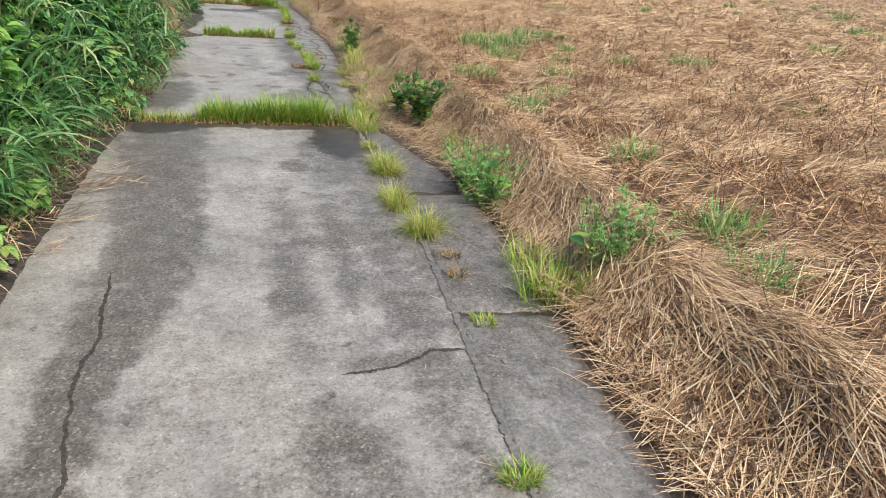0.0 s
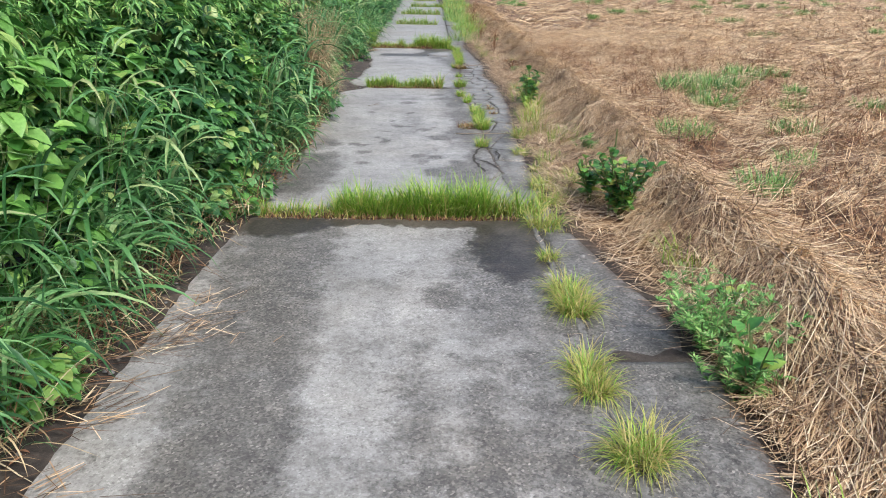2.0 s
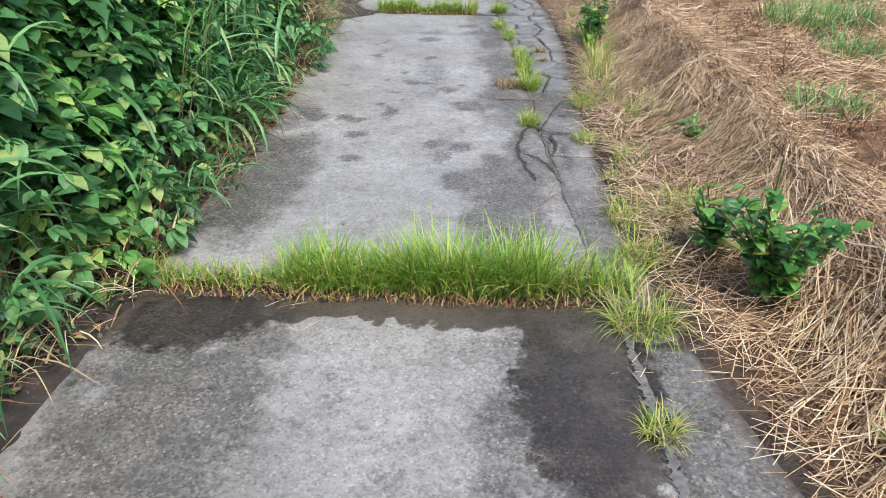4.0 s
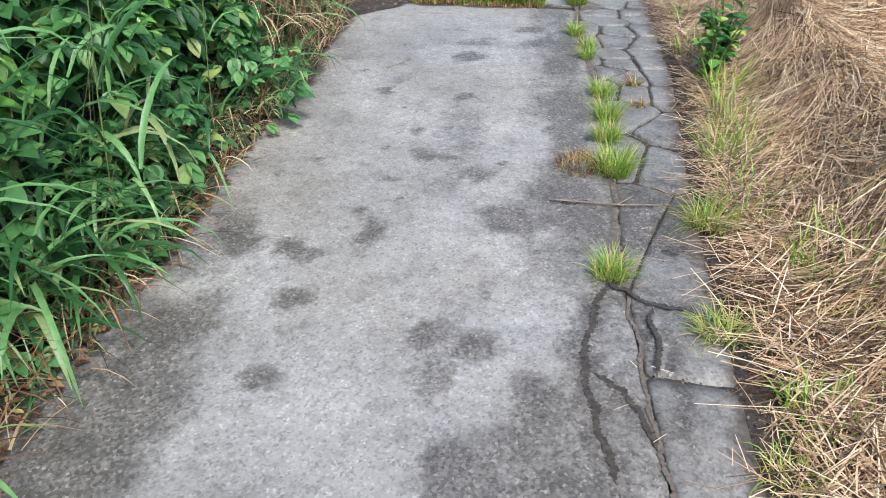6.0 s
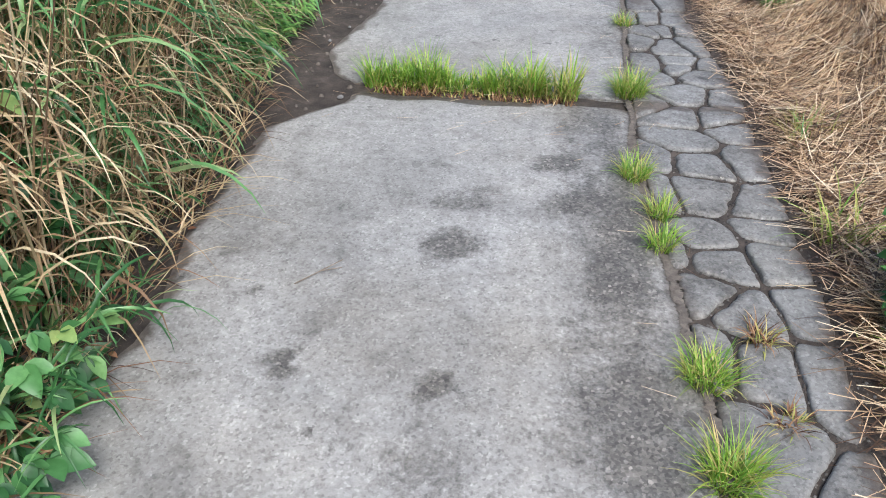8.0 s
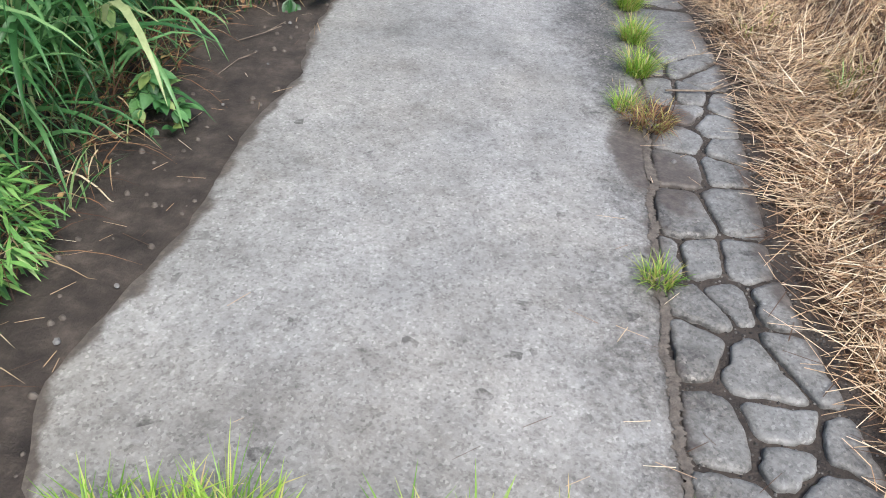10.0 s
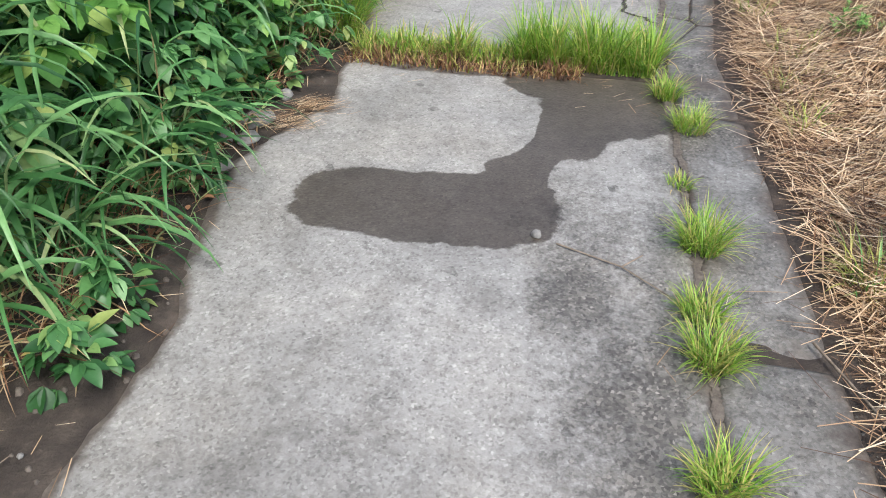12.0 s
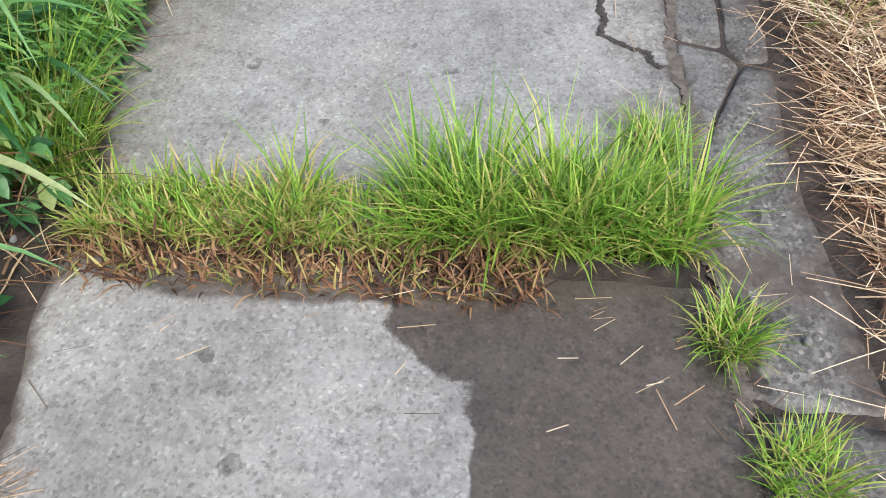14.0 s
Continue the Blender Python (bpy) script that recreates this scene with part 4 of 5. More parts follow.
    tagged(new("straw_bank", s.mesh("straw_bank", [STRAW, SWATH, DEAD, GRASS_DRY])), "raked ridge of pale cut straw along the field's edge", "straw", kind="stuff")

    s = Soup()
    for count, x0, x1, y0, y1, wide, long in ((50000, 1.05, 2.0, .8, 19, (.002, .0045), (.05, .26)), (56000, 1.9, 6.5, .8, 19, (.0026, .0052), (.12, .36)), (46000, 5.5, 16, 4, 26, (.006, .01), (.2, .45)), (52000, 1.8, 42, 18, 66, (.01, .02), (.3, .6))):
        x, y = uni(x0, x1, count), uni(y0, y1, count)
        x = np.maximum(x, right_edge(y) + .09 + .05 * bumps(y, y * 0, .5, 78) + np.abs(rng.normal(0, .12, count)))
        ok = (y < far_edge(x) - .5) & ((np.abs(x - CREST - .4) > .14) | (rng.random(count) < .3)) & ((bumps(x, y * 1.4, .55, 73) > (-.02 if y1 < 20 else -.16)) | (x < 2.0) | (rng.random(count) < .14)) & ((y < 4.7) | (y > 6.3) | (x > 1.62) | (rng.random(count) < .2))
        x, y = x[ok], y[ok]
        m = len(x)
        flow = .25 + 1.2 * bumps(x, y, 1.6, 72) + rng.normal(0, .75 if y1 < 20 else .4, m) + np.where(rng.random(m) < .5, math.pi, 0)
        high = np.clip(.4 + .9 * bumps(x, y * 1.4, .55, 73), .04, 2) * np.where(y > 20, .14, .1)
        v, f = strips(np.stack([x, y, rng.random(m) * high + .002], 1), flow, uni(1.1, 1.6, m), uni(*long, m), uni(*wide, m), uni(-.05, .4, m), STRAW_SHAPE if x0 < 1.5 else CHIP_SHAPE)
        v = lie_on_ground(v, 4, .003)
        s.take(v, f, 1 if x1 < 3 else 2 if y0 > 10 else 0)
    # swaths: bundles of stalks lying one way, humped over the stubble
    for bundles, each, x0, x1, y0, y1, wide, long in ((2900, 32, 1.5, 7, 0, 20, (.0024, .0046), (.2, .5)), (1900, 20, 5, 18, 6, 30, (.006, .012), (.3, .7)), (2400, 14, 3, 42, 22, 64, (.01, .022), (.35, .8))):
        cx, cy = uni(x0, x1, bundles), uni(y0, y1, bundles)
        way = .2 + (1.3 if y0 < 5 else .8) * bumps(cx, cy, 1.6, 72) + rng.normal(0, .4, bundles)
        keep = (cy < far_edge(cx) - 1) & ((np.abs(cx - CREST - .42) > .16) | (rng.random(bundles) < .3)) & ((bumps(cx, cy * 1.4, .55, 73) > -.12) | (cy > 18))
        cx, cy, way, bundles = cx[keep], cy[keep], way[keep], int(keep.sum())
        hump = uni(.03, .17, bundles)
        wide_b = uni(.05, .16, bundles)
        pick = np.repeat(np.arange(bundles), each)
        m = len(pick)
        side, along = rng.normal(0, 1, m) * wide_b[pick], rng.normal(0, .1, m)
        a = way[pick] + rng.normal(0, .22, m)
        x = cx[pick] - np.sin(way[pick]) * side + np.cos(way[pick]) * along
        y = cy[pick] + np.cos(way[pick]) * side + np.sin(way[pick]) * along
        x = np.maximum(x, right_edge(y) + .15)
        z = hump[pick] * np.exp(-(side / (wide_b[pick] * 1.2)) ** 2) * rng.random(m) ** .6
        v, f = strips(np.stack([x, y, z], 1), a, uni(1.3, 1.6, m), uni(*long, m), uni(*wide, m), uni(.05, .45, m), STRAW_SHAPE if y0 < 5 else CHIP_SHAPE)
        s.take(lie_on_ground(v, 4, .003), f, 2)
    # matted reddish-brown tufts between the swaths
    for bundles, each, x0, x1, y0, y1, wide, long in ((1300, 34, 2.0, 7, 0, 16, (.003, .006), (.08, .26)), (600, 22, 5, 20, 6, 32, (.006, .012), (.14, .36)), (250, 16, 4, 36, 22, 60, (.01, .02), (.2, .45))):
        cx, cy = uni(x0, x1, bundles), uni(y0, y1, bundles)
        pick = np.repeat(np.arange(bundles), each)
        pick = pick[(cy < far_edge(cx) - 1)[pick]]
        m = len(pick)
        big = uni(.06, .2, bundles)[pick]
        x, y = cx[pick] + rng.normal(0, 1, m) * big, cy[pick] + rng.normal(0, .6, m) * big
        x = np.maximum(x, right_edge(y) + .1)
        v, f = strips(np.stack([x, y, uni(0, .06, m)], 1), uni(0, 6.283, m), uni(.5, 1.5, m), uni(*long, m), uni(*wide, m), uni(.1, 1.2, m), STRAW_SHAPE if y0 < 5 else CHIP_SHAPE)
        s.take(lie_on_ground(v, 4, .003), f, 3)
    tagged(new("field_straw", s.mesh("field_straw", [STRAW_FIELD, STRAW, SWATH, DEAD])), "tangled brown mown straw covering the field", "straw", kind="stuff")

    # stubble standing in the field
    s = Soup()
    count = 15000
    x, y = uni(2.2, 12, count), uni(0, 24, count)
    v, f = strips(np.stack([x, y, ground_height(x, y)], 1), uni(0, 6.283, count), uni(.1, 1.0, count), uni(.05, .16, count), uni(.003, .007, count), uni(.1, .9, count), STRAW_SHAPE)
    s.take(v, f)
    tagged(new("stubble", s.mesh("stubble", [STRAW_FIELD])), "short brown stubble standing in the field", "straw", kind="stuff")

    # straw spilled over the lane's edge, and loose stalks on the mud
    s = Soup()
    count = 5200
    y = uni(.5, 19, count)
    x = right_edge(y) + .14 + rng.normal(0, .08, count) + .05 * bumps(y, y * 0, .8, 74)
    v, f = strips(np.stack([x, y, uni(.0, .02, count)], 1), uni(0, 6.283, count), uni(1.42, 1.57, count), uni(.04, .2, count), uni(.0018, .0034, count), uni(0, .2, count), STRAW_SHAPE)
    v[:, 2] = np.maximum(v[:, 2], 0) + np.maximum(ground_height(v[:, 0], v[:, 1]), 0) + .006
    s.take(v, f)
    count = 420
    y = uni(1, 19, count)
    x = np.where(rng.random(count) < .5, left_edge(y) - uni(-.04, .3, count), joint_line(y) + rng.normal(0, .09, count))
    v, f = strips(np.stack([x, y, np.full(count, .004)], 1), uni(0, 6.283, count), np.full(count, 1.55), uni(.03, .1, count), uni(.0012, .0024, count), np.zeros(count), STALK_SHAPE)
    v[:, 2] = np.maximum(ground_height(v[:, 0], v[:, 1]), .004) + .005
    s.take(v, f)
    for cx, cy, spread, count in ((-.88, 4.3, .12, 80), (-.8, 4.6, .1, 30), (-.94, 3.75, .1, 50), (-.92, 3.3, .08, 24), (-.76, 15.66, .05, 240), (-.82, 15.5, .06, 160), (-.35, 6.0, .15, 60), (.45, 16.15, .18, 40), (-.3, 16.24, .25, 40), (0, 11.3, .4, 60)):
        x, y = cx + rng.normal(0, spread, count), cy + rng.normal(0, spread * .7, count)
        big = 2.2 if cy < 5 else 1.0
        v, f = strips(np.stack([x, y, uni(.002, .02, count)], 1), .55 + rng.normal(0, .35 * (1 + (cy < 5)), count), uni(1.5, 1.57, count), uni(.02, .09, count) * big, uni(.0012, .0024, count) * big, np.zeros(count), STALK_SHAPE)
        v[:, 2] = np.maximum(v[:, 2], 0) + .007
        s.take(v, f)
    tagged(new("loose_straw", s.mesh("loose_straw", [STRAW])), "loose straw stalks scattered at the lane's edges", "straw", kind="stuff")


build_straw()


# ---- single plants on the field side ----
def leaf_mesh(size, slim, fold, bend, name="leaf", mat=PLANT):
    one = np.array([1.0])
    shape = (.08, .62, .95, 1.0, .8, .45, .04)
    v, f = strips(np.zeros((1, 3)), one * 0, one * (1.2), one * size, one * size * slim, one * bend, shape, 3, fold)
    s = Soup()
    s.take(v, f)
    return s.mesh(name, [mat])


LEAVES = [leaf_mesh(.1, .62, .3, .7), leaf_mesh(.085, .55, .2, .9), leaf_mesh(.12, .7, .35, .5), leaf_mesh(.07, .5, .4, 1.0)]


def stem_mesh(height, lean, az):
    one = np.array([1.0])
    s = Soup()
    for turn in (0, 1.57):
        v, f = strips(np.array([[0, 0, -.03]]), one * az, one * lean * .3, one * height, one * .009, one * lean, STALK_SHAPE, 3, .8, one * turn)
        s.take(v, f)
    return s.mesh("stem", [STEM])


def broad_plant(x, y, height, spread, stems, leaves, scale, label):
    """A weed with upright stems and broad pointed leaves."""
    plant = tagged(new("weed_plant"), label, "plant", "weeds on the field side")
    plant.location = (x, y, float(ground_height(np.array([x]), np.array([y]))[0]))
    for k in range(stems):
        az, lean = uni(0, 6.283, 1)[0], uni(.1, .6, 1)[0] * spread
        h = height * uni(.7, 1.0, 1)[0]
        part("stem", stem_mesh(h, lean, az), plant)
        for q in range(leaves):
            t = uni(.25, 1.0, 1)[0]
            reach = h * t * math.sin(lean * .3 + lean * t * .5)
            turn = q * 2.4 + uni(-.5, .5, 1)[0]
            m = pose(reach * math.cos(az), reach * math.sin(az), h * t * math.cos(lean * .3 + lean * t * .5) - .03, uni(-20, 20, 1)[0], uni(-35, 20, 1)[0], math.degrees(turn))
            size = scale * uni(.65, 1.25, 1)[0] * (1.15 - .35 * t)
            part("leaf", LEAVES[int(rng.integers(4))], plant, "", m @ Matrix.Diagonal((size, size, size, 1)))
    return plant


broad_plant(1.45, 6.0, .5, 1.3, 20, 22, .62, "dark green bushy weed with broad leaves at the lane's edge")
broad_plant(1.38, 6.05, .8, .15, 1, 11, .8, "single upright green weed stem above the bush")
broad_plant(1.42, 3.86, .36, 1.0, 5, 5, .9, "small yellow-green weed with large rounded leaves")
broad_plant(1.46, 2.8, .36, .9, 2, 4, 1.35, "green weed with big rounded leaves in the straw")
broad_plant(1.38, 10.1, .46, 1.0, 11, 14, .9, "leafy green weed standing in the straw beside the lane")
broad_plant(1.32, 9.95, .38, .9, 7, 12, .75, "leafy green weed leaning over the straw")
broad_plant(1.32, 6.35, .4, 1.1, 6, 12, .8, "dark green leafy weed beside the grass")
broad_plant(1.56, 4.5, .26, 1.2, 3, 5, .6, "low green weed on the straw bank")


def spray_plant(x, y, height, spread, count, mat, label):
    """A low fine-leaved weed: many thin stems with small narrow leaves."""
    plant = tagged(new("weed_plant"), label, "plant", "weeds on the field side")
    plant.location = (x, y, float(ground_height(np.array([x]), np.array([y]))[0]))
    stems = max(9, count // 9)
    az, lean, tall = uni(0, 6.283, stems), uni(.05, 1.0, stems), height * uni(.55, 1.15, stems)
    foot = np.stack([uni(-.25, .25, stems) * spread, uni(-.25, .25, stems) * spread, np.full(stems, -.03)], 1)
    for k in range(stems):
        s = Soup()
        v, f = strips(foot[k:k + 1], az[k:k + 1], lean[k:k + 1] * .7, tall[k:k + 1], uni(.003, .005, 1), lean[k:k + 1] * .5, STALK_SHAPE)
        s.take(v, f)
        part("stem", s.mesh("stem", [STEM]), plant)
    s = Soup()
    pick = np.repeat(np.arange(stems), 14)
    t = uni(.2, 1.0, len(pick))
    out = tall[pick] * t * np.sin(lean[pick] * .9)
    base = np.stack([foot[pick, 0] + out * np.cos(az[pick]), foot[pick, 1] + out * np.sin(az[pick]), tall[pick] * t * np.cos(lean[pick] * .9) - .02], 1)
    leaf_cloud(s, base, uni(0, 6.283, len(pick)), uni(.5, 1.5, len(pick)), uni(.025, .06, len(pick)), 0, (-.9, -.3, .3, .9), PLAIN_LEAF, .2, 2)
    part("leaves", s.mesh("leaves", [mat]), plant)


spray_plant(1.7, 2.88, .34, .6, 420, FERN, "ferny bright green weed growing through the straw")
spray_plant(1.48, 4.3, .36, .5, 460, FERN, "ferny green weed beside the straw bank")
spray_plant(1.42, 3.95, .25, .34, 200, FERN, "small ferny green weed at the lane's edge")
spray_plant(1.6, 7.6, .16, .4, 200, SPRAY, "low green weed among the straw")
spray_plant(1.5, 12.6, .12, .25, 110, SPRAY, "low pale green weed in the dry grass")
spray_plant(1.55, 16.9, .14, .4, 200, SPRAY, "low green weed in the dry grass")


def field_grass(x, y, height, spread, count, mats, label, wide=1.0):
    ob = tuft(x, y, height, spread, count, mats, .25, label, float(ground_height(np.array([x]), np.array([y]))[0]), 1.0, wide)
    ob.name = "grass_clump"
    return tagged(ob, label, "grass clump", "grass clumps in the field")


for x, y, h, w, c in ((1.43, 2.75, .27, .34, 200), (1.33, 2.68, .22, .28, 120), (1.35, 3.05, .24, .2, 80), (1.25, 8.95, .3, .18, 90), (1.32, 9.45, .25, .14, 60), (1.28, 8.6, .2, .22, 80), (1.2, 8.45, .15, .18, 60), (1.36, 9.75, .3, .15, 90),
                      (1.27, 10.4, .25, .16, 60), (1.35, 6.75, .2, .25, 120), (1.22, 7.4, .16, .2, 90), (1.3, 14.3, .16, .15, 30), (1.2, 15.9, .16, .16, 34), (1.25, 16.7, .18, .2, 50), (1.15, 17.2, .16, .2, 50), (1.6, 5.1, .2, .3, 120), (1.45, 8.1, .2, .3, 140)):
    field_grass(x, y, h * .85, w, int(c * .6), [GRASS, GRASS_DRY], "green grass clump growing through the straw", 1.6)
for x, y, h, w, c in ((3.55, 10.9, .2, .95, 520), (3.95, 11.1, .16, .5, 200), (6.28, 9.95, .16, .6, 240), (3.67, 8.45, .13, .5, 180), (2.55, 8.25, .12, .5, 170), (2.5, 6.4, .14, .35, 140), (2.75, 4.7, .16, .3, 120), (2.6, 3.3, .18, .35, 150), (2.35, 2.6, .14, .3, 120), (3.1, 7.2, .12, .3, 90)):
    field_grass(x, y, h * 1.5, w, c, [SPRAY, REED], "low green weed patch in the mown field", 2.2)
for k in range(120):
    x, y = uni(2.6, 28, 1)[0], uni(4, 44, 1)[0]
    w = uni(.2, .8, 1)[0]
    field_grass(x, y, uni(.14, .28, 1)[0], w, int(90 + 160 * w), [SPRAY, REED], "low green weed patch in the mown field", 1.5 + y * .12)
for k in range(40):
    y = 9.5 + k * .45 + uni(-.3, .3, 1)[0]
    if y > 17.6 or k % 3 == 0:
        field_grass(right_edge(y) + uni(.12, .5, 1)[0], y, uni(.08, .2, 1)[0], uni(.15, .4, 1)[0], 70, [GRASS_DRY, SPRAY], "thin yellow-green grass clump on the straw verge", 1.4)
for k in range(52):
    y = 18.0 + k * .6 + uni(-.3, .3, 1)[0]
    field_grass(right_edge(y) + uni(-.15, .45, 1)[0], y, uni(.2, .42, 1)[0], uni(.35, .8, 1)[0], 130, [GRASS if k % 2 else SPRAY, GRASS_DRY], "yellow-green grass clump along the far verge", 1 + (y - 15) * .12)


# ---- small things on the lane and its verges ----
n = Nodes("pebble_stone")
STONE = n.done(n.ramp(n.noise(25.0, 5.0), [(0.3, (0.11, 0.105, 0.1)), (0.7, (0.27, 0.265, 0.25))]), 0.8, n.noise(60.0), 0.4, 0.004)


def rough_lump(name, size, flat, seed, mat):
    bm = bmesh.new()
    bmesh.ops.create_icosphere(bm, subdivisions=2, radius=1.0)
    for v in bm.verts:
        c = v.co.normalized()
        r = 1 + .22 * noise.noise(c * 1.6 + Vector((seed, 0, 0))) + .1 * noise.noise(c * 4.5 + Vector((0, seed, 0)))
        v.co = Vector((c.x * r * size, c.y * r * size * .8, max(c.z * r * flat, -flat * .35)))
    return mesh_of(bm, name, mat)


def stone(x, y, size, flat, label, z=.0):
    ob = new("stone", rough_lump("stone", size, flat, x * 7 + y, STONE))
    ob.location = (x, y, z + flat * .3)
    ob.rotation_euler = (0, 0, x * 9)
    tagged(ob, label, "stone", "loose stones")


stone(.235, 14.97, .02, .017, "small pale pebble lying on the lane")
for x, y, size in ((-.93, 15.52, .075), (-1.0, 15.36, .06), (-.9, 15.36, .05), (-.9, 15.75, .035), (-.9, 15.15, .035)):
    stone(x, y, size, .03, "broken lump of pale concrete in the mud", .0)
for k in range(46):
    y = uni(1.5, 18, 1)[0]
    x = float(left_edge(y)) - uni(.02, .22, 1)[0] if k % 3 else float(joint_line(y)) + rng.normal(0, .12)
    size = uni(.006, .016, 1)[0]
    stone(x, y, size, size * .7, "tiny stone lying on the ground", max(0.0, float(ground_height(np.array([x]), np.array([y]))[0])))


def twig(points, thick, label):
    """A thin bent twig lying on the ground, with a short side shoot."""
    data = bpy.data.curves.new("twig", "CURVE")
    data.dimensions, data.bevel_depth, data.bevel_resolution = "3D", thick, 1
    ends = [points, [points[1], tuple(points[1][i] + (.06, .05, .015)[i] for i in range(3))]]
    for line in ends:
        spline = data.splines.new("POLY")
        spline.points.add(len(line) - 1)
        for k, (p, q) in enumerate(zip(spline.points, line)):
            p.co = (*q, 1)
            p.radius = 1 - .6 * k / len(line)
    data.materials.append(TWIG)
    tagged(new("twig", data), label, "twig", "fallen twigs")


n = Nodes("twig_bark")
TWIG = n.done(n.ramp(n.noise(40.0, 4.0), [(0.3, (0.1, 0.075, 0.055)), (0.7, (0.3, 0.24, 0.18))]), 0.8)
twig([(.82, 13.6, .012), (1.0, 13.63, .016), (1.2, 13.78, .03)], .005, "dry grey twig lying across the side strip")
twig([(1.12, 14.2, .012), (1.2, 14.0, .02), (1.27, 13.75, .03), (1.3, 13.5, .03)], .006, "long dead stem lying at the lane's edge")
twig([(.5, 8.5, .01), (.76, 8.49, .012), (1.1, 8.53, .014)], .004, "dark dry twig lying across the joint")
twig([(1.0, 14.62, .012), (1.1, 14.4, .016), (1.2, 14.1, .03), (1.28, 13.9, .04)], .004, "long dead stem lying at the lane's edge")
twig([(.3, 14.93, .008), (.5, 14.85, .01), (.66, 14.72, .01)], .003, "thin bent twig lying on the lane")
twig([(-.42, 9.9, .008), (-.36, 9.97, .01), (-.3, 10.0, .009)], .002, "short thin twig lying on the lane")
twig([(.62, 6.75, .008), (.72, 6.9, .01), (.78, 7.1, .01)], .003, "thin dark twig lying along the joint")
twig([(-.95, 4.1, .03), (-.8, 4.25, .03), (-.6, 4.5, .015)], .004, "pale dry stalk lying over the slab's edge")
twig([(-1.0, 3.9, .03), (-.85, 3.95, .02), (-.68, 4.05, .012)], .003, "pale dry stalk lying over the slab's edge")
twig([(-.95, 13.6, .02), (-.87, 13.72, .015), (-.82, 13.86, .012)], .002, "thin straw lying on the mud")
twig([(-.93, 13.3, .015), (-.9, 13.45, .012), (-.86, 13.5, .012)], .002, "thin straw lying on the mud")


def dry_plant(x, y, height, label):
    """A dead branching weed."""
    s = Soup()
    m = 34
    a = uni(0, 6.283, m)
    z = height * uni(.05, .7, m)
    plant = tagged(new("dry_weed"), label, "plant", "dead weeds")
    plant.location = (x, y, float(ground_height(np.array([x]), np.array([y]))[0]))
    one = np.array([1.0])
    for k in range(m):
        twiglet = Soup()
        v, f = strips(np.array([[0, 0, z[k]]]), a[k:k + 1], uni(.2, .8, 1), height * uni(.2, .45, 1), uni(.003, .006, 1), uni(.1, .8, 1), STALK_SHAPE, 3, .8)
        twiglet.take(v, f)
        part("branch", twiglet.mesh("branch", [DEAD]), plant)
    v, f = strips(np.array([[0, 0, -.03]]), one, one * .05, one * height, one * .012, one * .1, STALK_SHAPE, 3, .9)
    s.take(v, f)
    part("stem", s.mesh("stem", [DEAD]), plant)
    s = Soup()
    m = 90
    a = uni(0, 6.283, m)
    r = uni(.02, .13, m)
    v, f = strips(np.stack([r * np.cos(a), r * np.sin(a), height * uni(.25, 1.0, m)], 1), a, uni(.8, 2.2, m), uni(.03, .07, m), uni(.01, .02, m), uni(.2, 1.2, m), LEAF_SHAPE, 3, .5)
    s.take(v, f)
    part("withered_leaves", s.mesh("withered_leaves", [DEAD]), plant)


dry_plant(1.36, 15.0, .5, "dead brown weed standing at the lane's edge")
dry_plant(1.45, 12.7, .22, "withered brown weed among the straw")
dry_plant(1.3, 17.6, .4, "dead brown weed standing in the straw")
dry_plant(1.3, 20.5, .7, "dead brown shrub at the lane's far edge")


# ---- beyond the field: hedges, crops, trees and houses ----
def bearing(px, dist):
    """A place by its bearing seen from the lane's start; 0 is along the lane."""
    a = radians(px)
    return .2 + dist * math.sin(a), .3 + dist * math.cos(a)


def bush(x, y, height, spread, leaf, count, label, name="bush"):
    s = Soup()
    lumps = 7
    for k in range(lumps):
        a = k * 2.4
        clump_leaves(s, .45 * spread * math.cos(a) * (k > 0), .45 * spread * math.sin(a) * (k > 0), .02 if k else height * .3, height * uni(.6, .95, 1)[0] if k else height * .7, spread * uni(.4, .62, 1)[0], count // lumps, leaf, 0, (0,), .6, PLAIN_LEAF, 2)
    ob = new(name)
    ob.location = (x, y, 0)
    tagged(ob, label, "bush", "bushes beyond the field")
    part("crown", s.mesh("crown", [FAR_LEAF]), ob)
    s = Soup()
    m = 12
    a = uni(0, 6.283, m)
    v, f = strips(np.stack([.1 * np.cos(a), .1 * np.sin(a), np.full(m, -.05)], 1), a, uni(0, .4, m), height * uni(.5, .8, m), uni(.03, .06, m), uni(0, .3, m), STALK_SHAPE, 3, .8)
    s.take(v, f)
    part("stems", s.mesh("stems", [STEM]), ob)


for deg, dist, h, w in ((2.6, 57, 1.8, 1.6), (3.6, 57, 2.0, 1.7), (5.0, 58, 1.9, 1.8), (7.3, 57, 2.1, 1.6), (8.6, 58, 1.8, 1.5), (13.6, 60, 2.1, 1.8), (15.0, 62, 1.5, 1.6), (23.5, 76, 3.2, 2.9), (11.0, 61, 1.3, 1.3), (1.5, 46, 1.2, .9), (1.9, 40, 1.0, .8)):
    x, y = bearing(deg, dist)
    bush(x, y, h * .92, w * .95, .13, 2000, "dark green rounded bush beyond the mown field")


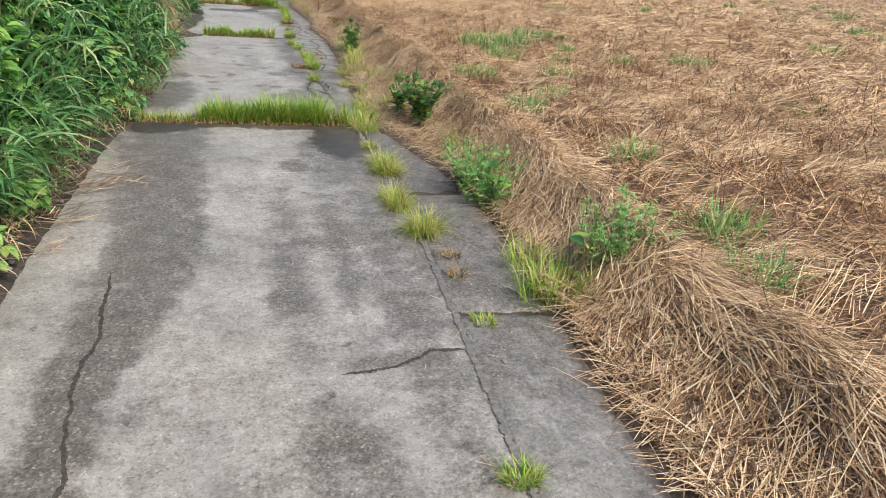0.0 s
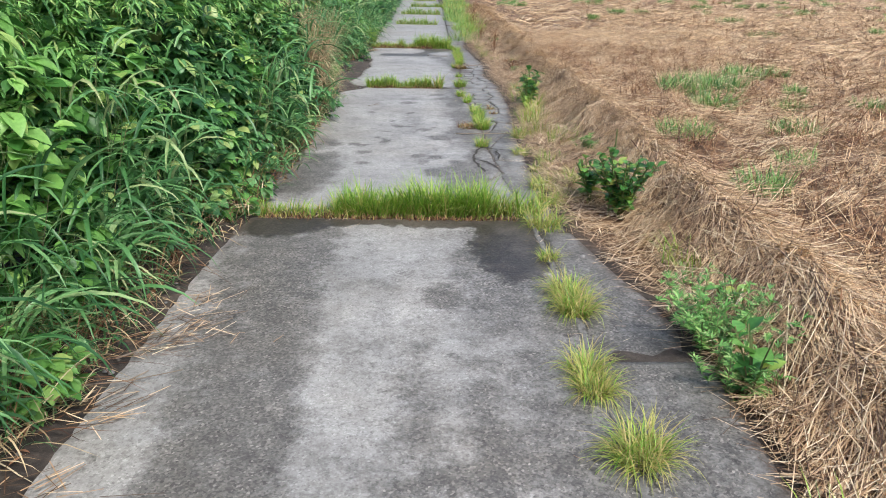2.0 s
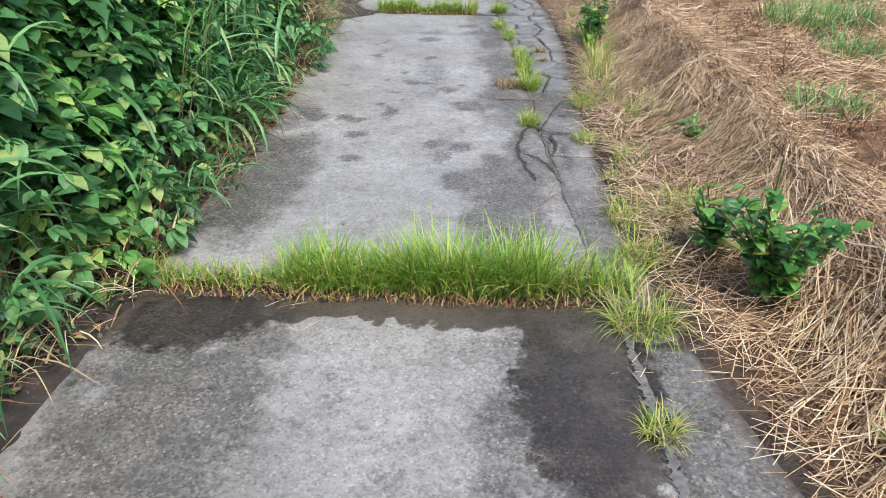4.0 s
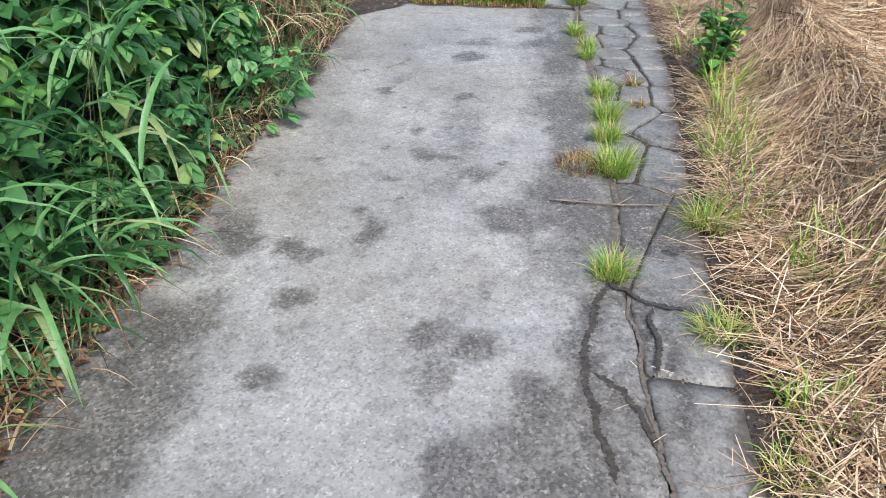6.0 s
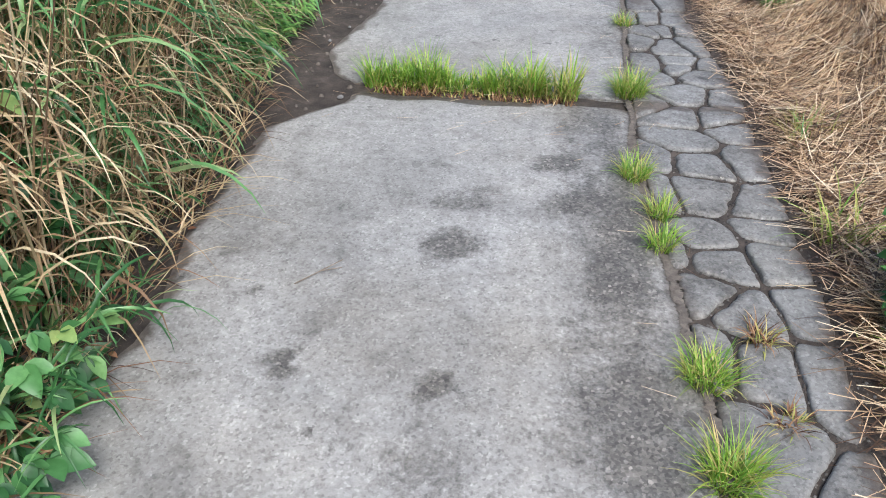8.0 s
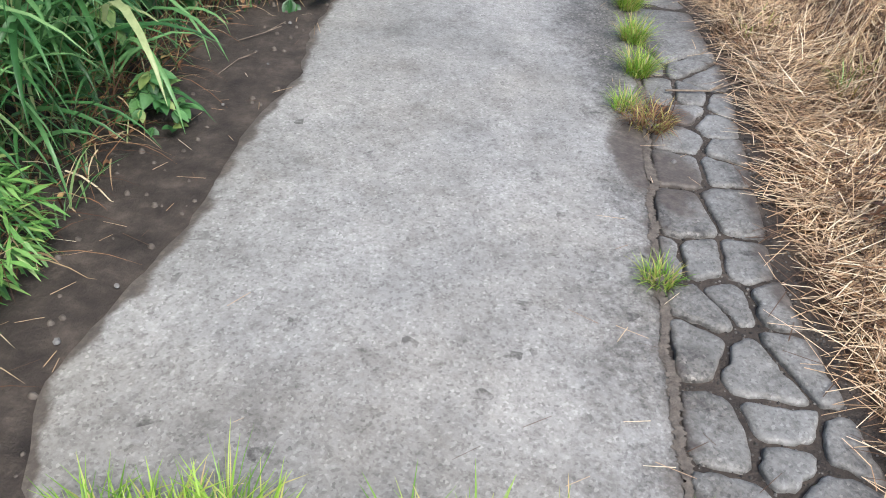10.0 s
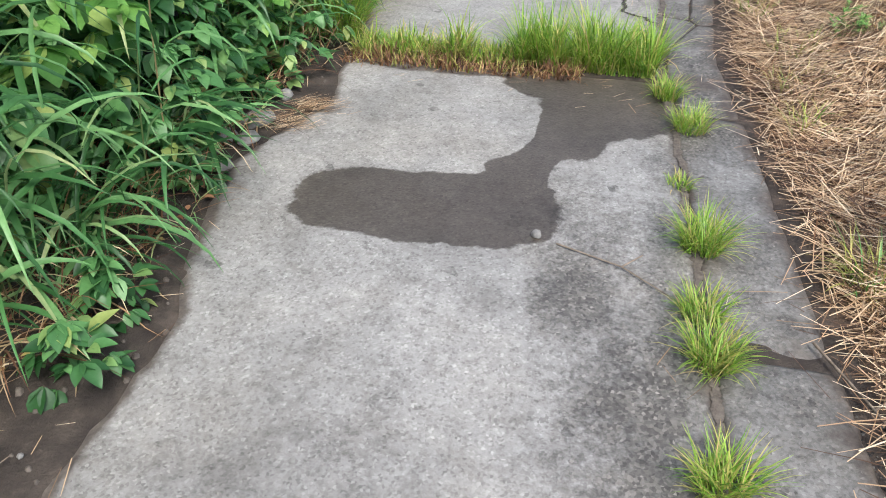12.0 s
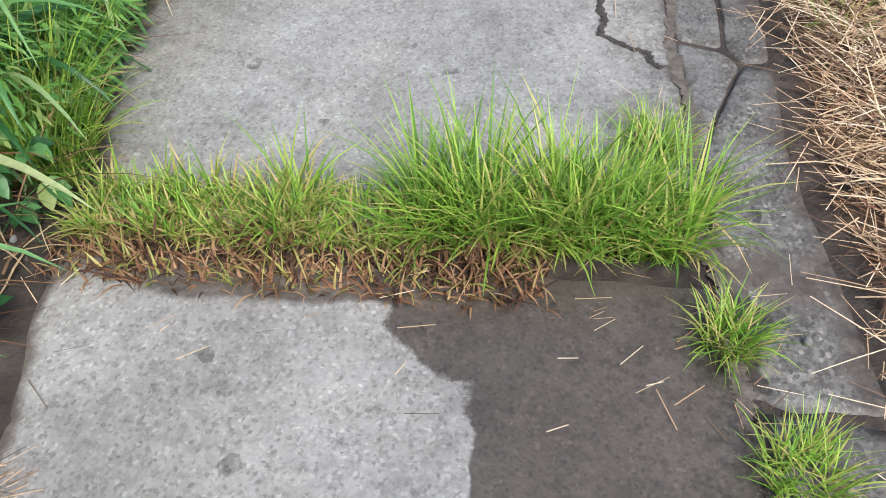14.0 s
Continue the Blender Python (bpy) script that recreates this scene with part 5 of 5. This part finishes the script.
def build_far_crops():
    s = Soup()
    count = 5200
    deg = uni(19.0, 34, count)
    dist = far_reach(deg) + uni(.5, 9, count)
    x, y = .2 + dist * np.sin(np.radians(deg)), .3 + dist * np.cos(np.radians(deg))
    v, f = strips(np.stack([x, y, np.zeros(count)], 1), uni(0, 6.283, count), uni(.05, .5, count), uni(.9, 1.8, count) * (.75 + .6 * bumps(x, y, 3.0, 89)), uni(.06, .13, count), uni(.2, 1.3, count), GRASS_SHAPE)
    s.take(v, f, 0)
    count = 5000
    deg = uni(19.5, 35, count)
    dist = far_reach(deg) + uni(5, 16, count)
    x, y = .2 + dist * np.sin(np.radians(deg)), .3 + dist * np.cos(np.radians(deg))
    leaf_cloud(s, np.stack([x, y, (1.0 + .8 * bumps(x, y, 3.5, 87)) * rng.random(count) ** .6], 1), uni(0, 6.283, count), uni(.5, 1.6, count), uni(.14, .3, count), 1, (0,), PLAIN_LEAF, .6, 2)
    tagged(new("far_crop", s.mesh("far_crop", [REED, BROAD])), "rows of upright green crop plants beyond the field", "crop", kind="stuff")
    s = Soup()
    count = 6500
    deg = uni(29, 44, count)
    dist = far_reach(deg) + uni(0, 16, count)
    x, y = .2 + dist * np.sin(np.radians(deg)), .3 + dist * np.cos(np.radians(deg))
    leaf_cloud(s, np.stack([x, y, (.9 + .5 * bumps(x, y, 4, 88)) * rng.random(count) ** .6], 1), uni(0, 6.283, count), uni(.5, 1.6, count), uni(.25, .5, count), 0, (0,), PLAIN_LEAF, .7, 2)
    count = 15000
    deg = uni(1.0, 44, count)
    dist = far_reach(deg) + uni(0, 65, count) * rng.random(count)
    x, y = .2 + dist * np.sin(np.radians(deg)), .3 + dist * np.cos(np.radians(deg))
    v, f = strips(np.stack([x, y, np.zeros(count)], 1), uni(0, 6.283, count), uni(.05, .6, count), uni(.2, .5, count) * (1 + .9 * bumps(x, y, 5.0, 86)) * (1 + (dist > 65) * .6), uni(.05, .12, count), uni(.2, 1.3, count), GRASS_SHAPE)
    s.take(v, f, 1)
    tagged(new("far_growth", s.mesh("far_growth", [BROAD, REED])), "low green growth on the ground beyond the field", "weeds", kind="stuff")


build_far_crops()


def tree(x, y, height, spread, leaf, label):
    s = Soup()
    for k in range(12):
        a, r = k * 2.4, spread * .62 * math.sqrt(k / 12)
        z = height * uni(.06, .6, 1)[0]
        clump_leaves(s, r * math.cos(a), r * math.sin(a), z, height * uni(.26, .4, 1)[0], spread * uni(.36, .52, 1)[0], 260, leaf, 0, (0,), .65, PLAIN_LEAF, 2)
    ob = tagged(new("tree"), label, "tree", "far trees")
    ob.location = (x, y, 0)
    part("crown", s.mesh("crown", [FAR_LEAF]), ob)
    s = Soup()
    one = np.array([1.0])
    for turn in (0, 1.57):
        v, f = strips(np.array([[0, 0, -.1]]), one * .3, one * 0, one * height * .7, one * height * .06, one * .1, (1, .8, .6, .35), 3, .8, one * turn)
        s.take(v, f)
    m = 8
    a = np.arange(m) * 2.4
    v, f = strips(np.stack([0 * a, 0 * a, height * uni(.25, .5, m)], 1), a, uni(.5, .9, m), height * uni(.2, .35, m), np.full(m, height * .02), uni(-.3, .1, m), (1, .8, .6, .3), 3, .8)
    s.take(v, f)
    part("trunk", s.mesh("trunk", [TWIG]), ob, "dark bare trunk with limbs")


for deg, dist, h, w in ((4.2, 150, 9, 5), (6.3, 150, 8, 4.5), (0.6, 150, 9, 5), (8.2, 120, 3.6, 1.8), (9.6, 120, 3.3, 1.7), (11.2, 120, 3.8, 2.1), (12.8, 120, 3.8, 2.0), (14.3, 120, 3.5, 1.8), (27.3, 110, 7.5, 5), (29, 112, 8.5, 5.5), (31, 115, 9, 6),
                        (33, 118, 9, 6), (34.6, 120, 9, 5.5), (36.2, 118, 8.5, 5), (24.6, 100, 4.2, 3.2), (22.7, 130, 8, 4), (-2.5, 120, 9, 6), (2.4, 120, 7, 4), (40, 118, 9, 6), (43, 115, 9, 6), (-8, 90, 9, 6), (-14, 70, 8, 6)):
    x, y = bearing(deg, dist)
    tree(x, y, h, w, .55, "dense dark green tree beyond the fields")


def build_woods():
    """The dark wooded rise that closes the view."""
    s = Soup()
    count = 17000
    deg, dist = uni(-16, 50, count), uni(185, 215, count)
    x, y = .2 + dist * np.sin(np.radians(deg)), .3 + dist * np.cos(np.radians(deg))
    top = 13 + 4 * bumps(deg, deg * 0, 5.0, 84) + 2.5 * bumps(deg, deg * 0, 1.3, 85)
    leaf_cloud(s, np.stack([x, y, top * rng.random(count) ** .8], 1), uni(0, 6.283, count), uni(.5, 1.8, count), uni(1.0, 2.3, count), 0, (0,), PLAIN_LEAF, .8, 2)
    tagged(new("woods", s.mesh("woods", [FAR_LEAF])), "dark distant woods behind the houses", "trees", kind="stuff")


build_woods()


def plain(name, colour, rough=.8, scale=3.0):
    n = Nodes(name)
    dark = tuple(c * .8 for c in colour)
    return n.done(n.mix(n.noise(scale, 6.0), dark, colour), rough, n.noise(scale * 12), .2, .01)


CREAM, BLUE_GREY, GREY_WALL, ROOF, ROOF_RED, ROOF_BLUE = plain("cream_render", (.72, .66, .58)), plain("pale_blue_cladding", (.27, .33, .36)), plain("grey_block_wall", (.27, .265, .255)), plain("grey_tile_roof", (.22, .23, .26)), plain("rusty_tin", (.35, .2, .17)), plain("blue_tin", (.35, .48, .6))
DARK_WALL = plain("dark_weathered_wall", (.06, .06, .065))
WINDOW = plain("dark_window_glass", (.05, .06, .07), .1)
FRAME = plain("window_frame", (.7, .7, .7), .5)


def box(w, d, h, z=0.0, bevel=.03):
    bm = bmesh.new()
    bmesh.ops.create_cube(bm, size=1)
    for v in bm.verts:
        v.co = Vector((v.co.x * w, v.co.y * d, z + (v.co.z + .5) * h))
    bmesh.ops.bevel(bm, geom=bm.edges[:], offset=bevel, segments=1, affect="EDGES")
    return bm


def gable(w, d, z, rise, over):
    bm = bmesh.new()
    a, b = w / 2 + over, d / 2 + over
    vs = [bm.verts.new(p) for p in ((-a, -b, z), (a, -b, z), (a, b, z), (-a, b, z), (-a, 0, z + rise), (a, 0, z + rise))]
    for face in ((0, 1, 5, 4), (2, 3, 4, 5), (0, 4, 3), (1, 2, 5), (3, 2, 1, 0)):
        bm.faces.new([vs[i] for i in face])
    return bm


def house(deg, dist, w, d, h, rise, wall, roof, windows, label, turn=0.0, category="house"):
    x, y = bearing(deg, dist)
    ob = tagged(new("house"), label, category, "buildings beyond the fields")
    ob.matrix_basis = pose(x, y, 0, 0, 0, turn - deg)
    part("wall", mesh_of(box(w, d, h), "wall", wall), ob)
    part("roof", mesh_of(gable(w, d, h - .02, rise, .5), "roof", roof), ob)
    for wx, wz, ww, wh in windows:
        pane = part("window", mesh_of(box(ww, .1, wh, 0, .01), "window", WINDOW), ob, "dark window", pose(wx, -d / 2 - .02, wz))
        part("window_frame", mesh_of(box(ww + .2, .14, .1, 0, .01), "window_frame", FRAME), pane, "", pose(0, 0, -.1))
        part("window_frame", mesh_of(box(ww + .2, .14, .1, 0, .01), "window_frame", FRAME), pane, "", pose(0, 0, wh))
    return ob


house(19.4, 155, 9.5, 8, 7.5, 1.8, CREAM, ROOF, [(-2.6, 2.6, 1.1, 1.4), (.6, 2.6, 1.1, 1.4), (3.2, 2.6, .9, 1.2)], "cream two-storey house beyond the fields")
house(22.3, 150, 8.5, 7, 3.1, 1.9, GREY_WALL, ROOF, [(-2, 1.0, 1.6, 1.2), (2, 1.0, 1.6, 1.2)], "low house with a grey tiled roof", 8)
house(24.6, 155, 9.5, 7, 3.4, 2.2, GREY_WALL, ROOF, [(-2, 1.0, 1.6, 1.2), (2, 1.0, 1.6, 1.2)], "low house with a dark tiled roof", -6)
house(22.9, 140, 6.0, 3, 2.1, .5, CREAM, ROOF_RED, [(0, .6, 2.4, 1.0)], "small shed with a rusty tin roof", 0, "shed")
house(27.4, 120, 6.0, 3.5, 2.0, .3, GREY_WALL, ROOF_BLUE, [(0, .5, 2.5, 1.0)], "open shed with a pale blue tin roof", 0, "shed")
house(11.2, 150, 24, 12, 4.6, 1.2, BLUE_GREY, BLUE_GREY, [(-8, 1.2, 2, 1.2), (-3, 1.2, 2, 1.2), (3, 1.2, 2, 1.2), (8, 1.2, 2, 1.2)], "long pale blue-grey hall behind a row of trees", 0, "building")
house(38.6, 150, 12, 8, 6, 1.6, CREAM, ROOF_RED, [(-3, 3.2, 1.4, 1.2), (2, 3.2, 1.4, 1.2)], "white house with a reddish roof")


def far_wall(deg, dist, length, height, mat, label):
    x, y = bearing(deg, dist)
    ob = tagged(new("boundary_wall"), label, "wall", "walls beyond the fields")
    ob.matrix_basis = pose(x, y, 0, 0, 0, -deg)
    panels = int(length / 2)
    for k in range(panels):
        part("panel", mesh_of(box(1.96, .15, height, 0, .02), "panel", mat), ob, "", pose((k + .5) * 2 - length / 2, 0, 0))
    part("coping", mesh_of(box(length, .22, .1, height - .01, .02), "coping", mat), ob)


far_wall(19.8, 138, 20, 1.9, GREY_WALL, "grey concrete block wall before the houses")
far_wall(34, 105, 26, 1.5, DARK_WALL, "dark low boundary wall below the trees")


def pole(deg, dist, label):
    x, y = bearing(deg, dist)
    ob = tagged(new("utility_pole"), label, "pole", "utility poles")
    ob.location = (x, y, 0)
    bm = bmesh.new()
    bmesh.ops.create_cone(bm, cap_ends=True, segments=12, radius1=.17, radius2=.11, depth=9.5, matrix=Matrix.Translation((0, 0, 4.7)))
    part("shaft", mesh_of(bm, "shaft", GREY_WALL), ob)
    part("crossarm", mesh_of(box(1.6, .1, .1, 8.6, .01), "crossarm", GREY_WALL), ob)


pole(17.6, 130, "grey concrete utility pole by the houses")
pole(1.1, 125, "grey utility pole at the lane's far end")


def build_crumbs():
    """Dark crumbs of broken concrete and earth lying in the gaps of the side strip."""
    s = Soup()
    count = 13000
    y = uni(7.2, 14.4, count)
    x = joint_line(y) + (right_edge(y) + .05 - joint_line(y)) * rng.random(count)
    r = uni(.002, .006, count)
    a = uni(0, 6.283, count)
    z = ground_height(x, y) - .003
    ring = [np.stack([x + r * q * np.cos(a + k * 1.571), y + r * q * np.sin(a + k * 1.571), z + h * r], 1) for q, h in ((1.0, 0.0), (.75, 1.1)) for k in range(4)]
    v = np.stack(ring, 1).reshape(-1, 3)
    first = (np.arange(count) * 8)[:, None, None]
    faces = np.array([[0, 1, 5, 4], [1, 2, 6, 5], [2, 3, 7, 6], [3, 0, 4, 7], [4, 5, 6, 7]])
    s.take(v, (first + faces[None]).reshape(-1, 4))
    tagged(new("crumbs", s.mesh("crumbs", [CRUMB])), "dark gritty crumbs in the side strip's cracks", "gravel", kind="stuff")


n = Nodes("gritty_crumbs")
CRUMB = n.done(n.ramp(n.island(), [(0.1, (0.02, 0.018, 0.016)), (0.6, (0.06, 0.054, 0.047)), (0.95, (0.17, 0.16, 0.145))]), 0.9)
build_crumbs()


def build_clods():
    """Small clods of wet earth lying on the mud beside the slabs."""
    s = Soup()
    for _ in range(420):
        y = uni(1.0, 18, 1)[0]
        x = float(left_edge(y)) - uni(.0, .32, 1)[0]
        r = uni(.004, .014, 1)[0]
        z = float(ground_height(np.array([x]), np.array([y]))[0])
        a = np.arange(6) * 1.047 + uni(0, 1, 1)[0]
        wob = uni(.7, 1.2, 6)
        low = np.stack([x + r * wob * np.cos(a), y + r * wob * np.sin(a), np.full(6, z - .004)], 1)
        top = np.stack([x + r * .6 * wob * np.cos(a + .2), y + r * .6 * wob * np.sin(a + .2), np.full(6, z + r * .7)], 1)
        peak = np.repeat([[x, y, z + r * .9]], 6, 0)
        i = np.arange(6)
        s.take(np.concatenate([low, top, peak]), np.concatenate([np.stack([i, (i + 1) % 6, (i + 1) % 6 + 6, i + 6], 1), np.stack([i + 6, (i + 1) % 6 + 6, (i + 1) % 6 + 12, i + 12], 1)]))
    tagged(new("mud_clods", s.mesh("mud_clods", [JOINT_MUD])), "small dark clods of earth on the muddy verge", "soil", kind="stuff")


build_clods()
